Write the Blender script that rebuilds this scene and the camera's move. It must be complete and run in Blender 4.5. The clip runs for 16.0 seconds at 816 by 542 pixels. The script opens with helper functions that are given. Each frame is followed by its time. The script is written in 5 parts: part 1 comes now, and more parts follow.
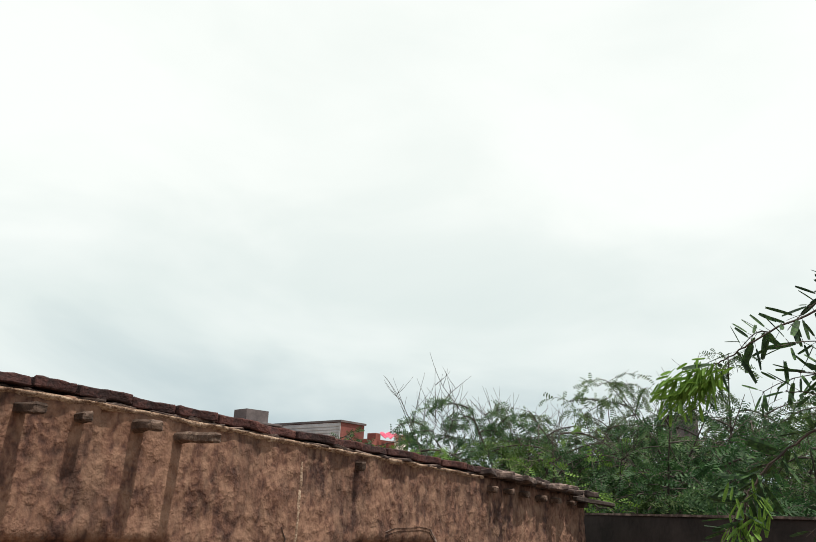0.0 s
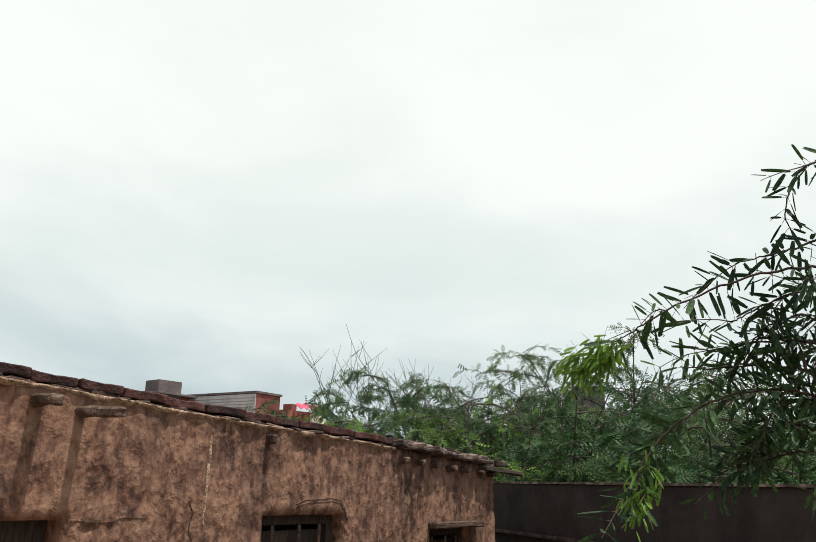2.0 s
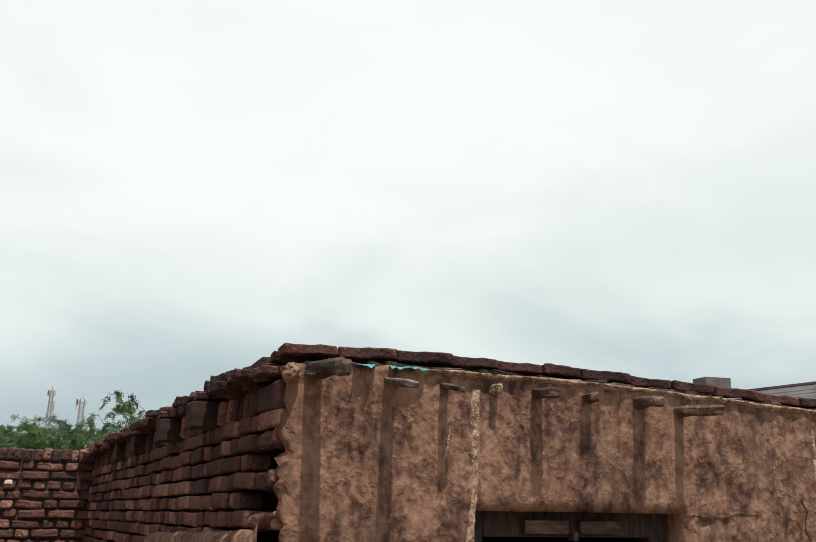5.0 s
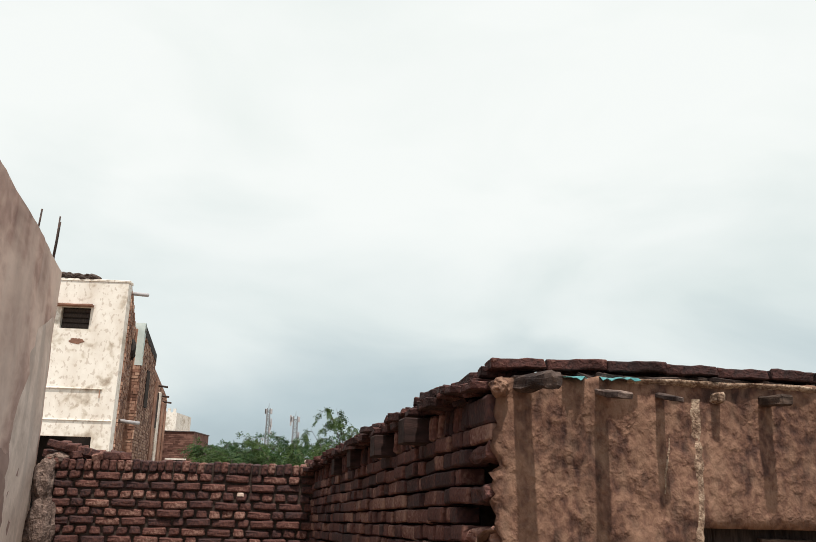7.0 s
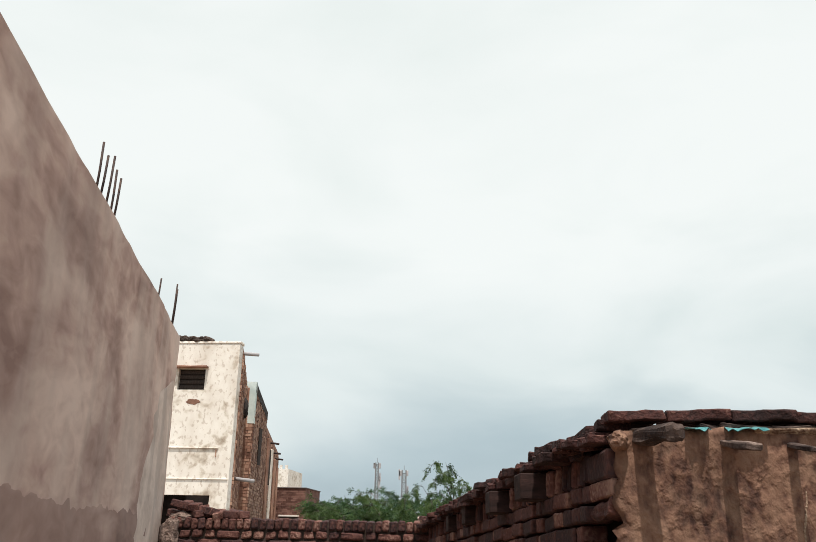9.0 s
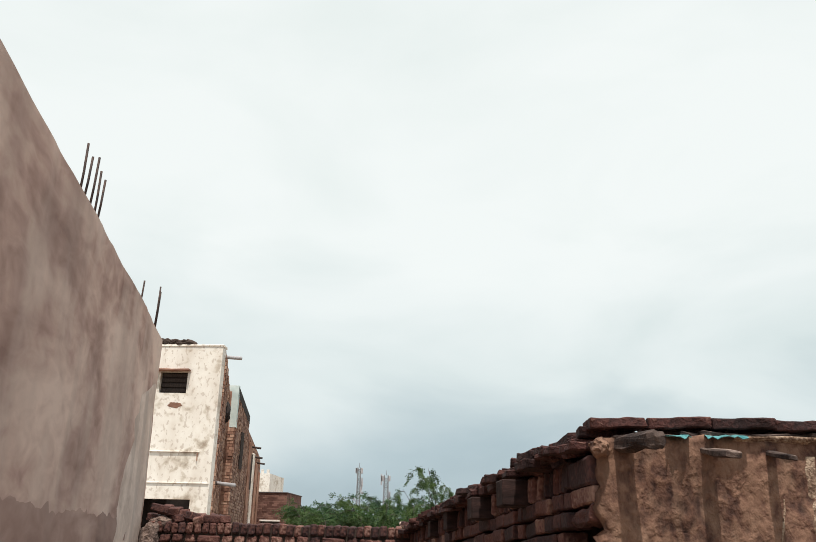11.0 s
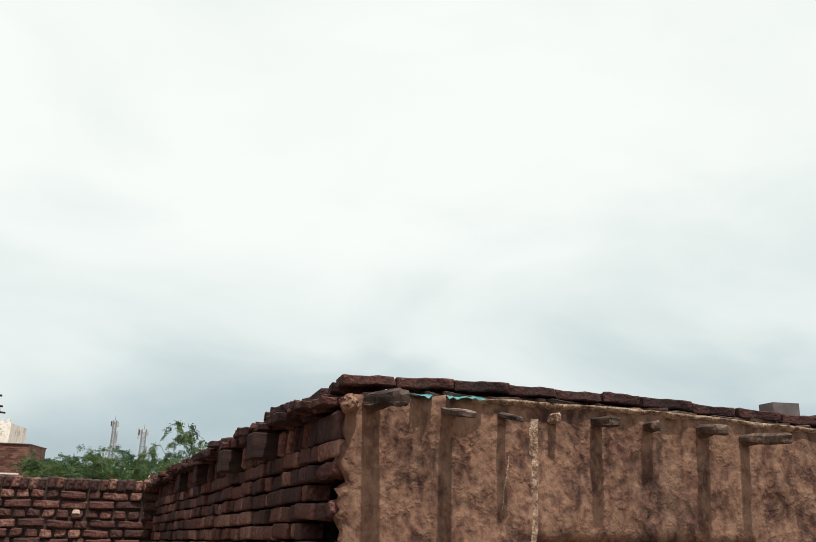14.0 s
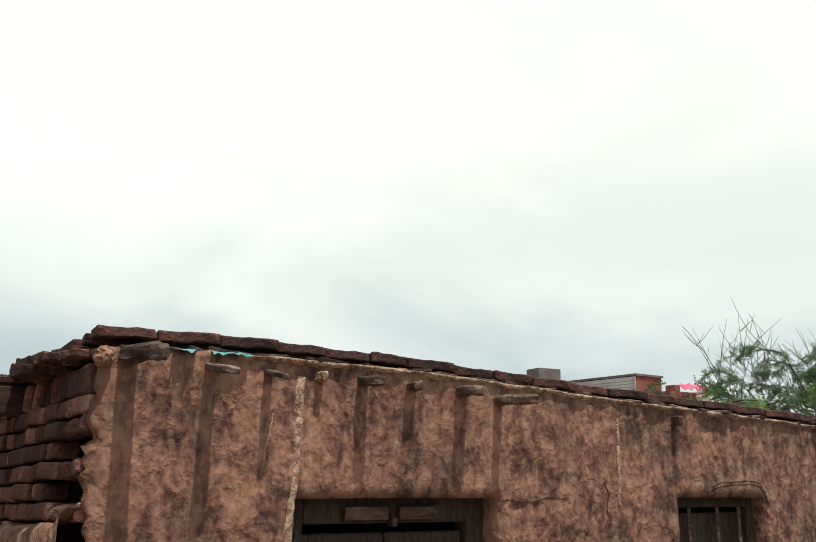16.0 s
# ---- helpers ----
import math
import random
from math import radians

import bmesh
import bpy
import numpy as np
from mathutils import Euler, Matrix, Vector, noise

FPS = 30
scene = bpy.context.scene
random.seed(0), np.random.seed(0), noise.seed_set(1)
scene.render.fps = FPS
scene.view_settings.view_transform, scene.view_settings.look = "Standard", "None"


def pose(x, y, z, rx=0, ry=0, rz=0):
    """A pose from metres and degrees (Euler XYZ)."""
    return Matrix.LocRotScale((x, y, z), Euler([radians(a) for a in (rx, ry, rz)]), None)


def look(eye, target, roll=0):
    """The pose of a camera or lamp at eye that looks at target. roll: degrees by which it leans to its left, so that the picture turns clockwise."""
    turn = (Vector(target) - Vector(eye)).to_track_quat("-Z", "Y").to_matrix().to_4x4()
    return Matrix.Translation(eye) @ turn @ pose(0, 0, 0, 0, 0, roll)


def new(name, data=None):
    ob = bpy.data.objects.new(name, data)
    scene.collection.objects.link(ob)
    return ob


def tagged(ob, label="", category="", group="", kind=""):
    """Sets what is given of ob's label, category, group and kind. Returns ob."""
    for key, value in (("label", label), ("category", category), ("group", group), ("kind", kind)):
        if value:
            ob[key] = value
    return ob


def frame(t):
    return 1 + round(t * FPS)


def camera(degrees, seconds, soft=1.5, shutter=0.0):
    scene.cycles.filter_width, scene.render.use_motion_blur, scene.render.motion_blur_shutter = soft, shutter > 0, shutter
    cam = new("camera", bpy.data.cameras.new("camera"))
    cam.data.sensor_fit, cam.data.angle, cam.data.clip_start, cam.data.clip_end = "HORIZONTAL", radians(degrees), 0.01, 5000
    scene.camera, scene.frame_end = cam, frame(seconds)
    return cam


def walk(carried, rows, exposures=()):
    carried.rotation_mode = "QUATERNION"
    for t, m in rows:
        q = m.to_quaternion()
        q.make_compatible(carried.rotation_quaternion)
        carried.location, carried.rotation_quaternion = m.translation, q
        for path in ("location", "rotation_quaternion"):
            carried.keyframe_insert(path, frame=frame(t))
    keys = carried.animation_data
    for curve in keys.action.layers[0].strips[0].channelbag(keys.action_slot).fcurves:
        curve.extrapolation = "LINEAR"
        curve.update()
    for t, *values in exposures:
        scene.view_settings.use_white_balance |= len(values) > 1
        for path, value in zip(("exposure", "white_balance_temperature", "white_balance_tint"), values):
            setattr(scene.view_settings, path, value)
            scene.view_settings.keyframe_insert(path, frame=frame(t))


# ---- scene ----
cam = camera(55.2, 16.0, soft=0.8)
PATH = [
    (0, (1.002, 0.445, 2.145), (2.459, 1.679, 2.741), 2.5),
    (0.5, (1.009, 0.44, 2.151), (2.555, 1.558, 2.751), 2.5),
    (1, (1.015, 0.433, 2.156), (2.626, 1.46, 2.747), 2.3),
    (1.5, (1.017, 0.429, 2.155), (2.642, 1.448, 2.723), 2.0),
    (2, (1.017, 0.428, 2.157), (2.615, 1.507, 2.69), 1.7),
    (2.5, (0.997, 0.43, 2.157), (2.512, 1.634, 2.663), 2.0),
    (3, (0.952, 0.432, 2.146), (2.31, 1.811, 2.651), 2.1),
    (3.5, (0.903, 0.457, 2.147), (2.038, 2.025, 2.65), 2.4),
    (4, (0.865, 0.455, 2.145), (1.821, 2.137, 2.652), 2.2),
    (4.5, (0.832, 0.452, 2.14), (1.581, 2.239, 2.638), 1.6),
    (4.7, (0.82, 0.455, 2.141), (1.502, 2.269, 2.635), 1.7),
    (6.8, (0.759, 0.471, 2.139), (0.927, 2.4, 2.64), 1.6),
    (7, (0.763, 0.465, 2.146), (0.881, 2.396, 2.653), 1.7),
    (7.5, (0.742, 0.446, 2.15), (0.703, 2.382, 2.649), 1.2),
    (8, (0.733, 0.441, 2.15), (0.598, 2.369, 2.666), 1.0),
    (8.5, (0.736, 0.436, 2.161), (0.595, 2.335, 2.773), 1.1),
    (11, (0.735, 0.422, 2.161), (0.634, 2.315, 2.798), 1.4),
    (11.5, (0.735, 0.427, 2.157), (0.716, 2.327, 2.781), 1.7),
    (12, (0.74, 0.425, 2.159), (0.789, 2.326, 2.779), 1.8),
    (12.5, (0.752, 0.417, 2.146), (0.942, 2.318, 2.741), 1.9),
    (13, (0.775, 0.432, 2.15), (1.093, 2.321, 2.726), 1.6),
    (13.5, (0.784, 0.438, 2.143), (1.145, 2.323, 2.706), 1.7),
    (14, (0.789, 0.434, 2.145), (1.245, 2.3, 2.7), 1.8),
    (14.5, (0.801, 0.45, 2.141), (1.41, 2.279, 2.674), 2.1),
    (15, (0.826, 0.455, 2.137), (1.524, 2.258, 2.648), 1.8),
    (15.5, (0.843, 0.458, 2.138), (1.665, 2.21, 2.642), 1.6),
    (16, (0.881, 0.448, 2.144), (1.828, 2.146, 2.616), 1.4),
]

walk(cam, [(t, look(eye, target, roll)) for t, eye, target, roll in PATH],
     exposures=[(0, 0.06, 6600, 10), (2.5, 0.03, 6600, 10), (4.5, 0.02, 6600, 10), (7, -0.02, 6550, 11), (11, -0.05, 6450, 10), (13, -0.05, 6450, 10),
                (14.5, 0.04, 6650, 10), (15.2, 0.06, 6700, 10), (16, 0.12, 6800, 10)])

# ---- world and sun ----
SUN_DIR = Vector((0.05, -0.33, 0.935)).normalized()
world = bpy.data.worlds.new("sky")
scene.world = world
world.use_nodes = True
wn, wl = world.node_tree.nodes, world.node_tree.links
wn.clear()


def wnode(kind, **props):
    n = wn.new(kind)
    for k, v in props.items():
        setattr(n, k, v)
    return n


def ramp(node, stops):
    el = node.color_ramp.elements
    while len(el) < len(stops):
        el.new(0.5)
    for e, (p, c) in zip(el, stops):
        e.position, e.color = p, (*c, 1.0)
    return node


coord = wnode("ShaderNodeTexCoord")
nishita = wnode("ShaderNodeTexSky")
nishita.sky_type, nishita.sun_disc = "NISHITA", False
nishita.sun_elevation = math.asin(SUN_DIR.z)
nishita.sun_rotation = math.atan2(SUN_DIR.x, SUN_DIR.y)
dim = wnode("ShaderNodeMixRGB", blend_type="MULTIPLY")
dim.inputs[0].default_value, dim.inputs[2].default_value = 1.0, (0.1, 0.1, 0.1, 1)
wl.new(nishita.outputs[0], dim.inputs[1])
mapping = wnode("ShaderNodeMapping")
mapping.inputs["Scale"].default_value = (1.0, 1.0, 2.2)
wl.new(coord.outputs["Generated"], mapping.inputs[0])
puff = wnode("ShaderNodeTexNoise")
puff.inputs["Scale"].default_value, puff.inputs["Detail"].default_value = 2.6, 5.0
puff.inputs["Roughness"].default_value, puff.inputs["Distortion"].default_value = 0.48, 0.35
wl.new(mapping.outputs[0], puff.inputs["Vector"])
split = wnode("ShaderNodeSeparateXYZ")
wl.new(coord.outputs["Generated"], split.inputs[0])
wob = wnode("ShaderNodeMath", operation="MULTIPLY_ADD")
wl.new(puff.outputs["Fac"], wob.inputs[0])
wob.inputs[1].default_value = 0.34
wl.new(split.outputs["Z"], wob.inputs[2])
lift = ramp(wnode("ShaderNodeValToRGB"), [(0.12, (0.34, 0.43, 0.49)), (0.225, (0.50, 0.60, 0.64)), (0.35, (0.785, 0.855, 0.84)), (0.53, (0.935, 0.975, 0.945))])
wl.new(wob.outputs[0], lift.inputs[0])
mottle = ramp(wnode("ShaderNodeValToRGB"), [(0.34, (0.92, 0.94, 0.935)), (0.56, (1.0, 1.0, 1.0))])
wl.new(puff.outputs["Fac"], mottle.inputs[0])
cloud = wnode("ShaderNodeMixRGB", blend_type="MULTIPLY")
cloud.inputs[0].default_value = 1.0
wl.new(lift.outputs[0], cloud.inputs[1])
wl.new(mottle.outputs[0], cloud.inputs[2])
sky_mix = wnode("ShaderNodeMixRGB")
sky_mix.inputs[0].default_value = 0.93
wl.new(dim.outputs[0], sky_mix.inputs[1])
wl.new(cloud.outputs[0], sky_mix.inputs[2])
bg = wnode("ShaderNodeBackground")
bg.inputs["Strength"].default_value = 1.06
wl.new(sky_mix.outputs[0], bg.inputs[0])
wl.new(bg.outputs[0], wnode("ShaderNodeOutputWorld").inputs[0])

sun = new("sun", bpy.data.lights.new("sun", "SUN"))
sun.data.energy, sun.data.angle, sun.data.color = 5.0, radians(1.0), (1.0, 0.90, 0.78)
sun.matrix_world = look(SUN_DIR * 30, (0, 0, 0))


# ---- materials ----
def material(name, stops, scale=6.0, fine=60.0, rough=0.9, bump=0.4, stretch=(1, 1, 1), per_object=0.0,
             streak=None, metal=0.0, through_light=0.0, per_island=0.0, distort=0.4, bump_dist=0.01, weight=0.35, dabs=None, pits=0.0):
    """A worn surface: two scales of noise through a colour ramp, streaks, fine relief."""
    m = bpy.data.materials.new(name)
    m.use_nodes = True
    n, l = m.node_tree.nodes, m.node_tree.links
    b = n["Principled BSDF"]
    b.inputs["Roughness"].default_value, b.inputs["Metallic"].default_value = rough, metal
    b.inputs["Specular IOR Level"].default_value = 0.25
    tc, mp = n.new("ShaderNodeTexCoord"), n.new("ShaderNodeMapping")
    mp.inputs["Scale"].default_value = stretch
    l.new(tc.outputs["Object"], mp.inputs[0])
    big, small = n.new("ShaderNodeTexNoise"), n.new("ShaderNodeTexNoise")
    for t, sc, dt in ((big, scale, 6), (small, fine, 4)):
        t.inputs["Scale"].default_value, t.inputs["Detail"].default_value = sc, dt
        t.inputs["Distortion"].default_value = distort
        l.new(mp.outputs[0], t.inputs["Vector"])
    mix = n.new("ShaderNodeMath")
    mix.operation = "MULTIPLY_ADD"
    l.new(small.outputs["Fac"], mix.inputs[0])
    mix.inputs[1].default_value = weight
    sh = n.new("ShaderNodeMath")
    sh.operation = "SUBTRACT"
    l.new(big.outputs["Fac"], sh.inputs[0])
    sh.inputs[1].default_value = weight / 2
    l.new(sh.outputs[0], mix.inputs[2])
    value = mix.outputs[0]
    info = None
    for amount, source in ((per_object, "obj"), (per_island, "isl")):
        if not amount:
            continue
        info = n.new("ShaderNodeObjectInfo") if source == "obj" else n.new("ShaderNodeNewGeometry")
        out = info.outputs["Random"] if source == "obj" else info.outputs["Random Per Island"]
        a = n.new("ShaderNodeMath")
        a.operation = "MULTIPLY_ADD"
        l.new(out, a.inputs[0])
        a.inputs[1].default_value = amount
        s2 = n.new("ShaderNodeMath")
        s2.operation = "SUBTRACT"
        l.new(value, s2.inputs[0])
        s2.inputs[1].default_value = amount / 2
        l.new(s2.outputs[0], a.inputs[2])
        value = a.outputs[0]
    cr = ramp(n.new("ShaderNodeValToRGB"), stops)
    l.new(value, cr.inputs[0])
    colour = cr.outputs[0]
    for amount, tint, sscale, squash, *low in [k for k in (streak, dabs) if k]:
        mp2, sn = n.new("ShaderNodeMapping"), n.new("ShaderNodeTexNoise")
        mp2.inputs["Scale"].default_value = squash if isinstance(squash, tuple) else (1, 1, squash)
        l.new(tc.outputs["Object"], mp2.inputs[0])
        l.new(mp2.outputs[0], sn.inputs["Vector"])
        sn.inputs["Scale"].default_value, sn.inputs["Detail"].default_value = sscale, 5
        sr = ramp(n.new("ShaderNodeValToRGB"), [(low[0] if low else 0.47, (0, 0, 0)), (low[0] + 0.06 if low else 0.68, (amount,) * 3)])
        l.new(sn.outputs["Fac"], sr.inputs[0])
        mx = n.new("ShaderNodeMixRGB")
        mx.inputs[2].default_value = (*tint, 1)
        l.new(sr.outputs[0], mx.inputs[0])
        l.new(colour, mx.inputs[1])
        colour = mx.outputs[0]
    l.new(colour, b.inputs["Base Color"])
    bp = n.new("ShaderNodeBump")
    bp.inputs["Strength"].default_value, bp.inputs["Distance"].default_value = bump, bump_dist
    height = mix.outputs[0]
    if pits:
        # crumbling patches: rough grains and short trowel folds where a broad mask allows them
        grain, fold, mask = n.new("ShaderNodeTexNoise"), n.new("ShaderNodeTexNoise"), n.new("ShaderNodeTexNoise")
        grain.inputs["Scale"].default_value, grain.inputs["Detail"].default_value, grain.inputs["Roughness"].default_value = 48.0, 5.0, 0.6
        fold.inputs["Scale"].default_value, fold.inputs["Detail"].default_value, fold.inputs["Distortion"].default_value = 20.0, 4.0, 0.35
        mask.inputs["Scale"].default_value, mask.inputs["Detail"].default_value = 15.0, 3.0
        for t in (grain, fold, mask):
            l.new(tc.outputs["Object"], t.inputs["Vector"])
        crease = n.new("ShaderNodeMath")
        crease.operation = "PINGPONG"
        l.new(fold.outputs["Fac"], crease.inputs[0])
        crease.inputs[1].default_value = 0.13
        where = ramp(n.new("ShaderNodeValToRGB"), [(0.50, (0, 0, 0)), (0.66, (pits,) * 3)])
        l.new(mask.outputs["Fac"], where.inputs[0])
        both, rise = n.new("ShaderNodeMath"), n.new("ShaderNodeMath")
        both.operation = rise.operation = "MULTIPLY_ADD"
        l.new(crease.outputs[0], both.inputs[0])
        both.inputs[1].default_value = 1.6
        l.new(grain.outputs["Fac"], both.inputs[2])
        l.new(both.outputs[0], rise.inputs[0])
        l.new(where.outputs[0], rise.inputs[1])
        l.new(height, rise.inputs[2])
        height = rise.outputs[0]
    l.new(height, bp.inputs["Height"])
    l.new(bp.outputs[0], b.inputs["Normal"])
    if through_light:
        tr, ad = n.new("ShaderNodeBsdfTranslucent"), n.new("ShaderNodeMixShader")
        l.new(colour, tr.inputs[0])
        ad.inputs[0].default_value = through_light
        l.new(b.outputs[0], ad.inputs[1])
        l.new(tr.outputs[0], ad.inputs[2])
        l.new(ad.outputs[0], n["Material Output"].inputs[0])
    return m


MUD = material("mud_plaster", [(0.33, (0.042, 0.023, 0.020)), (0.44, (0.082, 0.043, 0.034)), (0.53, (0.133, 0.071, 0.052)), (0.65, (0.220, 0.128, 0.091))],
               scale=3.6, fine=38, bump=0.9, bump_dist=0.015, streak=(0.5, (0.212, 0.126, 0.089), 6.5, 0.22), dabs=(0.65, (0.265, 0.166, 0.118), 21.0, 0.4),
               stretch=(1, 1, 0.7), distort=0.15, weight=0.75, pits=0.42)
ROUGH_MORTAR = material("rough_mortar", [(0.3, (0.07, 0.05, 0.044)), (0.5, (0.14, 0.10, 0.088)), (0.7, (0.25, 0.19, 0.165))], scale=18, fine=60, bump=1.0, bump_dist=0.02, weight=0.7)
CEMENT_DAMP = material("damp_cement", [(0.30, (0.20, 0.125, 0.107)), (0.5, (0.34, 0.225, 0.192)), (0.72, (0.52, 0.375, 0.32))], scale=1.6, fine=9, bump=0.2,
                       streak=(0.5, (0.42, 0.32, 0.28), 2.4, (1, 0.5, 0.3)), stretch=(1, 0.4, 0.9), distort=0.6)
COPING = material("weathered_coping", [(0.28, (0.024, 0.014, 0.015)), (0.5, (0.055, 0.025, 0.024)), (0.7, (0.092, 0.038, 0.034)), (0.9, (0.24, 0.145, 0.12))],
                  scale=14, fine=80, bump=1.0, per_object=0.28, weight=0.7)
MUD_PALE = material("pale_mud", [(0.36, (0.13, 0.082, 0.06)), (0.5, (0.26, 0.18, 0.132)), (0.66, (0.42, 0.325, 0.25))], scale=26, fine=110, bump=0.8, weight=0.8)
CEMENT = material("cement_plaster", [(0.32, (0.29, 0.178, 0.150)), (0.47, (0.49, 0.335, 0.285)), (0.64, (0.70, 0.53, 0.455))],
                  scale=1.5, fine=9, bump=0.2, streak=(0.75, (0.68, 0.56, 0.49), 2.2, (1, 0.6, 0.22)), dabs=(0.45, (0.24, 0.165, 0.145), 2.6, (1, 0.6, 0.25)), stretch=(1, 0.4, 0.9), distort=0.7)
CEMENT_PALE = material("pale_cement", [(0.3, (0.50, 0.39, 0.335)), (0.7, (0.78, 0.65, 0.575))], scale=2.5, fine=20, bump=0.2,
                       streak=(0.6, (0.38, 0.31, 0.275), 4.0, 0.2))
BRICK = material("red_brick", [(0.22, (0.036, 0.022, 0.024)), (0.45, (0.080, 0.038, 0.035)), (0.68, (0.128, 0.058, 0.049)), (0.92, (0.28, 0.17, 0.14))],
                 scale=9, fine=60, bump=0.9, per_object=0.5, weight=0.8)
BRICK_DARK = material("weathered_brick", [(0.2, (0.044, 0.027, 0.029)), (0.44, (0.092, 0.045, 0.042)), (0.66, (0.140, 0.065, 0.056)), (0.92, (0.28, 0.17, 0.137))],
                      scale=9, fine=60, bump=0.9, per_object=0.7, weight=0.7)
MORTAR = material("dark_mortar", [(0.3, (0.035, 0.026, 0.024)), (0.7, (0.085, 0.062, 0.053))], scale=12, fine=90, bump=1.0)
STONE = material("rough_stone", [(0.32, (0.030, 0.022, 0.022)), (0.55, (0.085, 0.062, 0.056)), (0.75, (0.25, 0.19, 0.165))], scale=14, fine=90, bump=1.0, per_object=0.3)
WOOD = material("weathered_wood", [(0.3, (0.04, 0.027, 0.022)), (0.6, (0.11, 0.075, 0.06)), (0.8, (0.22, 0.165, 0.13))], scale=12, fine=60, bump=0.7, stretch=(1, 4, 4), per_object=0.3)
DARK_WOOD = material("dark_door_wood", [(0.3, (0.02, 0.016, 0.015)), (0.7, (0.065, 0.05, 0.045))], scale=14, fine=60, bump=0.5, stretch=(6, 6, 1))
# dark maroon timber, darkened further for the shade under the eaves
TIMBER = material("shaded_old_timber", [(0.3, (0.020, 0.012, 0.012)), (0.6, (0.036, 0.020, 0.019)), (0.8, (0.058, 0.032, 0.029))], scale=8, fine=30, bump=0.3, stretch=(4, 1, 4), weight=0.5)
PLASTIC = material("teal_plastic", [(0.3, (0.04, 0.16, 0.18)), (0.7, (0.16, 0.40, 0.43))], scale=20, fine=60, rough=0.35, bump=0.3)
STEEL = material("rusty_steel", [(0.3, (0.03, 0.025, 0.028)), (0.7, (0.09, 0.06, 0.05))], scale=30, fine=120, rough=0.7, bump=0.4, metal=0.4)
WHITE = material("white_limewash", [(0.24, (0.34, 0.285, 0.235)), (0.36, (0.60, 0.555, 0.49)), (0.46, (0.79, 0.765, 0.72)), (0.8, (0.87, 0.86, 0.825))],
                 scale=1.1, fine=6, bump=0.3, weight=0.7, streak=(0.5, (0.55, 0.485, 0.42), 2.0, 0.35), dabs=(0.5, (0.42, 0.345, 0.29), 13.0, 0.7, 0.56))
FAR_BRICK = material("far_brick", [(0.22, (0.15, 0.078, 0.058)), (0.5, (0.31, 0.175, 0.128)), (0.78, (0.50, 0.33, 0.25))], scale=1.5, fine=14, bump=0.4, per_island=0.5)
FAR_GREY = material("far_grey", [(0.3, (0.29, 0.29, 0.31)), (0.7, (0.46, 0.46, 0.49))], scale=2, fine=16, bump=0.3)
FAR_DARK = material("far_dark_cement", [(0.3, (0.075, 0.066, 0.07)), (0.7, (0.15, 0.13, 0.135))], scale=2, fine=16, bump=0.3)
FAR_RED = material("far_red_brick", [(0.3, (0.13, 0.046, 0.042)), (0.7, (0.26, 0.098, 0.082))], scale=2, fine=16, bump=0.4, per_island=0.4)
FAR_HUT = material("far_brown_brick", [(0.25, (0.10, 0.050, 0.042)), (0.75, (0.25, 0.140, 0.115))], scale=2, fine=16, bump=0.4, per_island=0.5)
FAR_BLUE = material("pale_blue_paint", [(0.3, (0.50, 0.60, 0.60)), (0.7, (0.68, 0.77, 0.76))], scale=2, fine=16, bump=0.2)
# near-black base with slightly lighter vertical streaks
DARK_WALL = material("near_black_wall", [(0.3, (0.014, 0.011, 0.011)), (0.7, (0.038, 0.03, 0.029))], scale=3, fine=26, bump=0.8, streak=(0.3, (0.05, 0.04, 0.038), 5.0, 0.12))
EARTH = material("dry_earth", [(0.3, (0.16, 0.11, 0.075)), (0.7, (0.27, 0.2, 0.14))], scale=0.8, fine=12, bump=0.6)
BARK = material("grey_bark", [(0.3, (0.035, 0.030, 0.028)), (0.7, (0.10, 0.086, 0.075))], scale=16, fine=70, bump=0.8)
LEAF = material("thorn_tree_leaf", [(0.2, (0.022, 0.055, 0.027)), (0.42, (0.044, 0.096, 0.042)), (0.62, (0.075, 0.145, 0.056)), (0.85, (0.13, 0.225, 0.075))],
                scale=1.6, fine=9, rough=0.6, bump=0.0, per_island=0.35, through_light=0.35)
# shaded copy of the thorn leaf: the shade is in its colour
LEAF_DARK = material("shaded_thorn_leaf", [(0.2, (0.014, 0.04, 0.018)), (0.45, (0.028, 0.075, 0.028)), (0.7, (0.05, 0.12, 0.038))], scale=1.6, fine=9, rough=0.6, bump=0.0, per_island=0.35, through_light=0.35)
LEAF_OLIVE = material("olive_thorn_leaf", [(0.2, (0.03, 0.06, 0.022)), (0.5, (0.06, 0.11, 0.036)), (0.8, (0.12, 0.19, 0.06))], scale=1.6, fine=9, rough=0.6, bump=0.0, per_island=0.35, through_light=0.35)
DRY = material("dry_leaf", [(0.3, (0.02, 0.014, 0.014)), (0.7, (0.05, 0.036, 0.03))], scale=8, fine=30, rough=0.8, bump=0.0)
# brighter leaf; on the overhanging tree its colour stands in for sunlight
LEAF_BRIGHT = material("bright_leaf", [(0.2, (0.08, 0.17, 0.03)), (0.8, (0.16, 0.30, 0.05))], scale=2, fine=9, rough=0.6, bump=0.0, per_island=0.4, through_light=0.4)
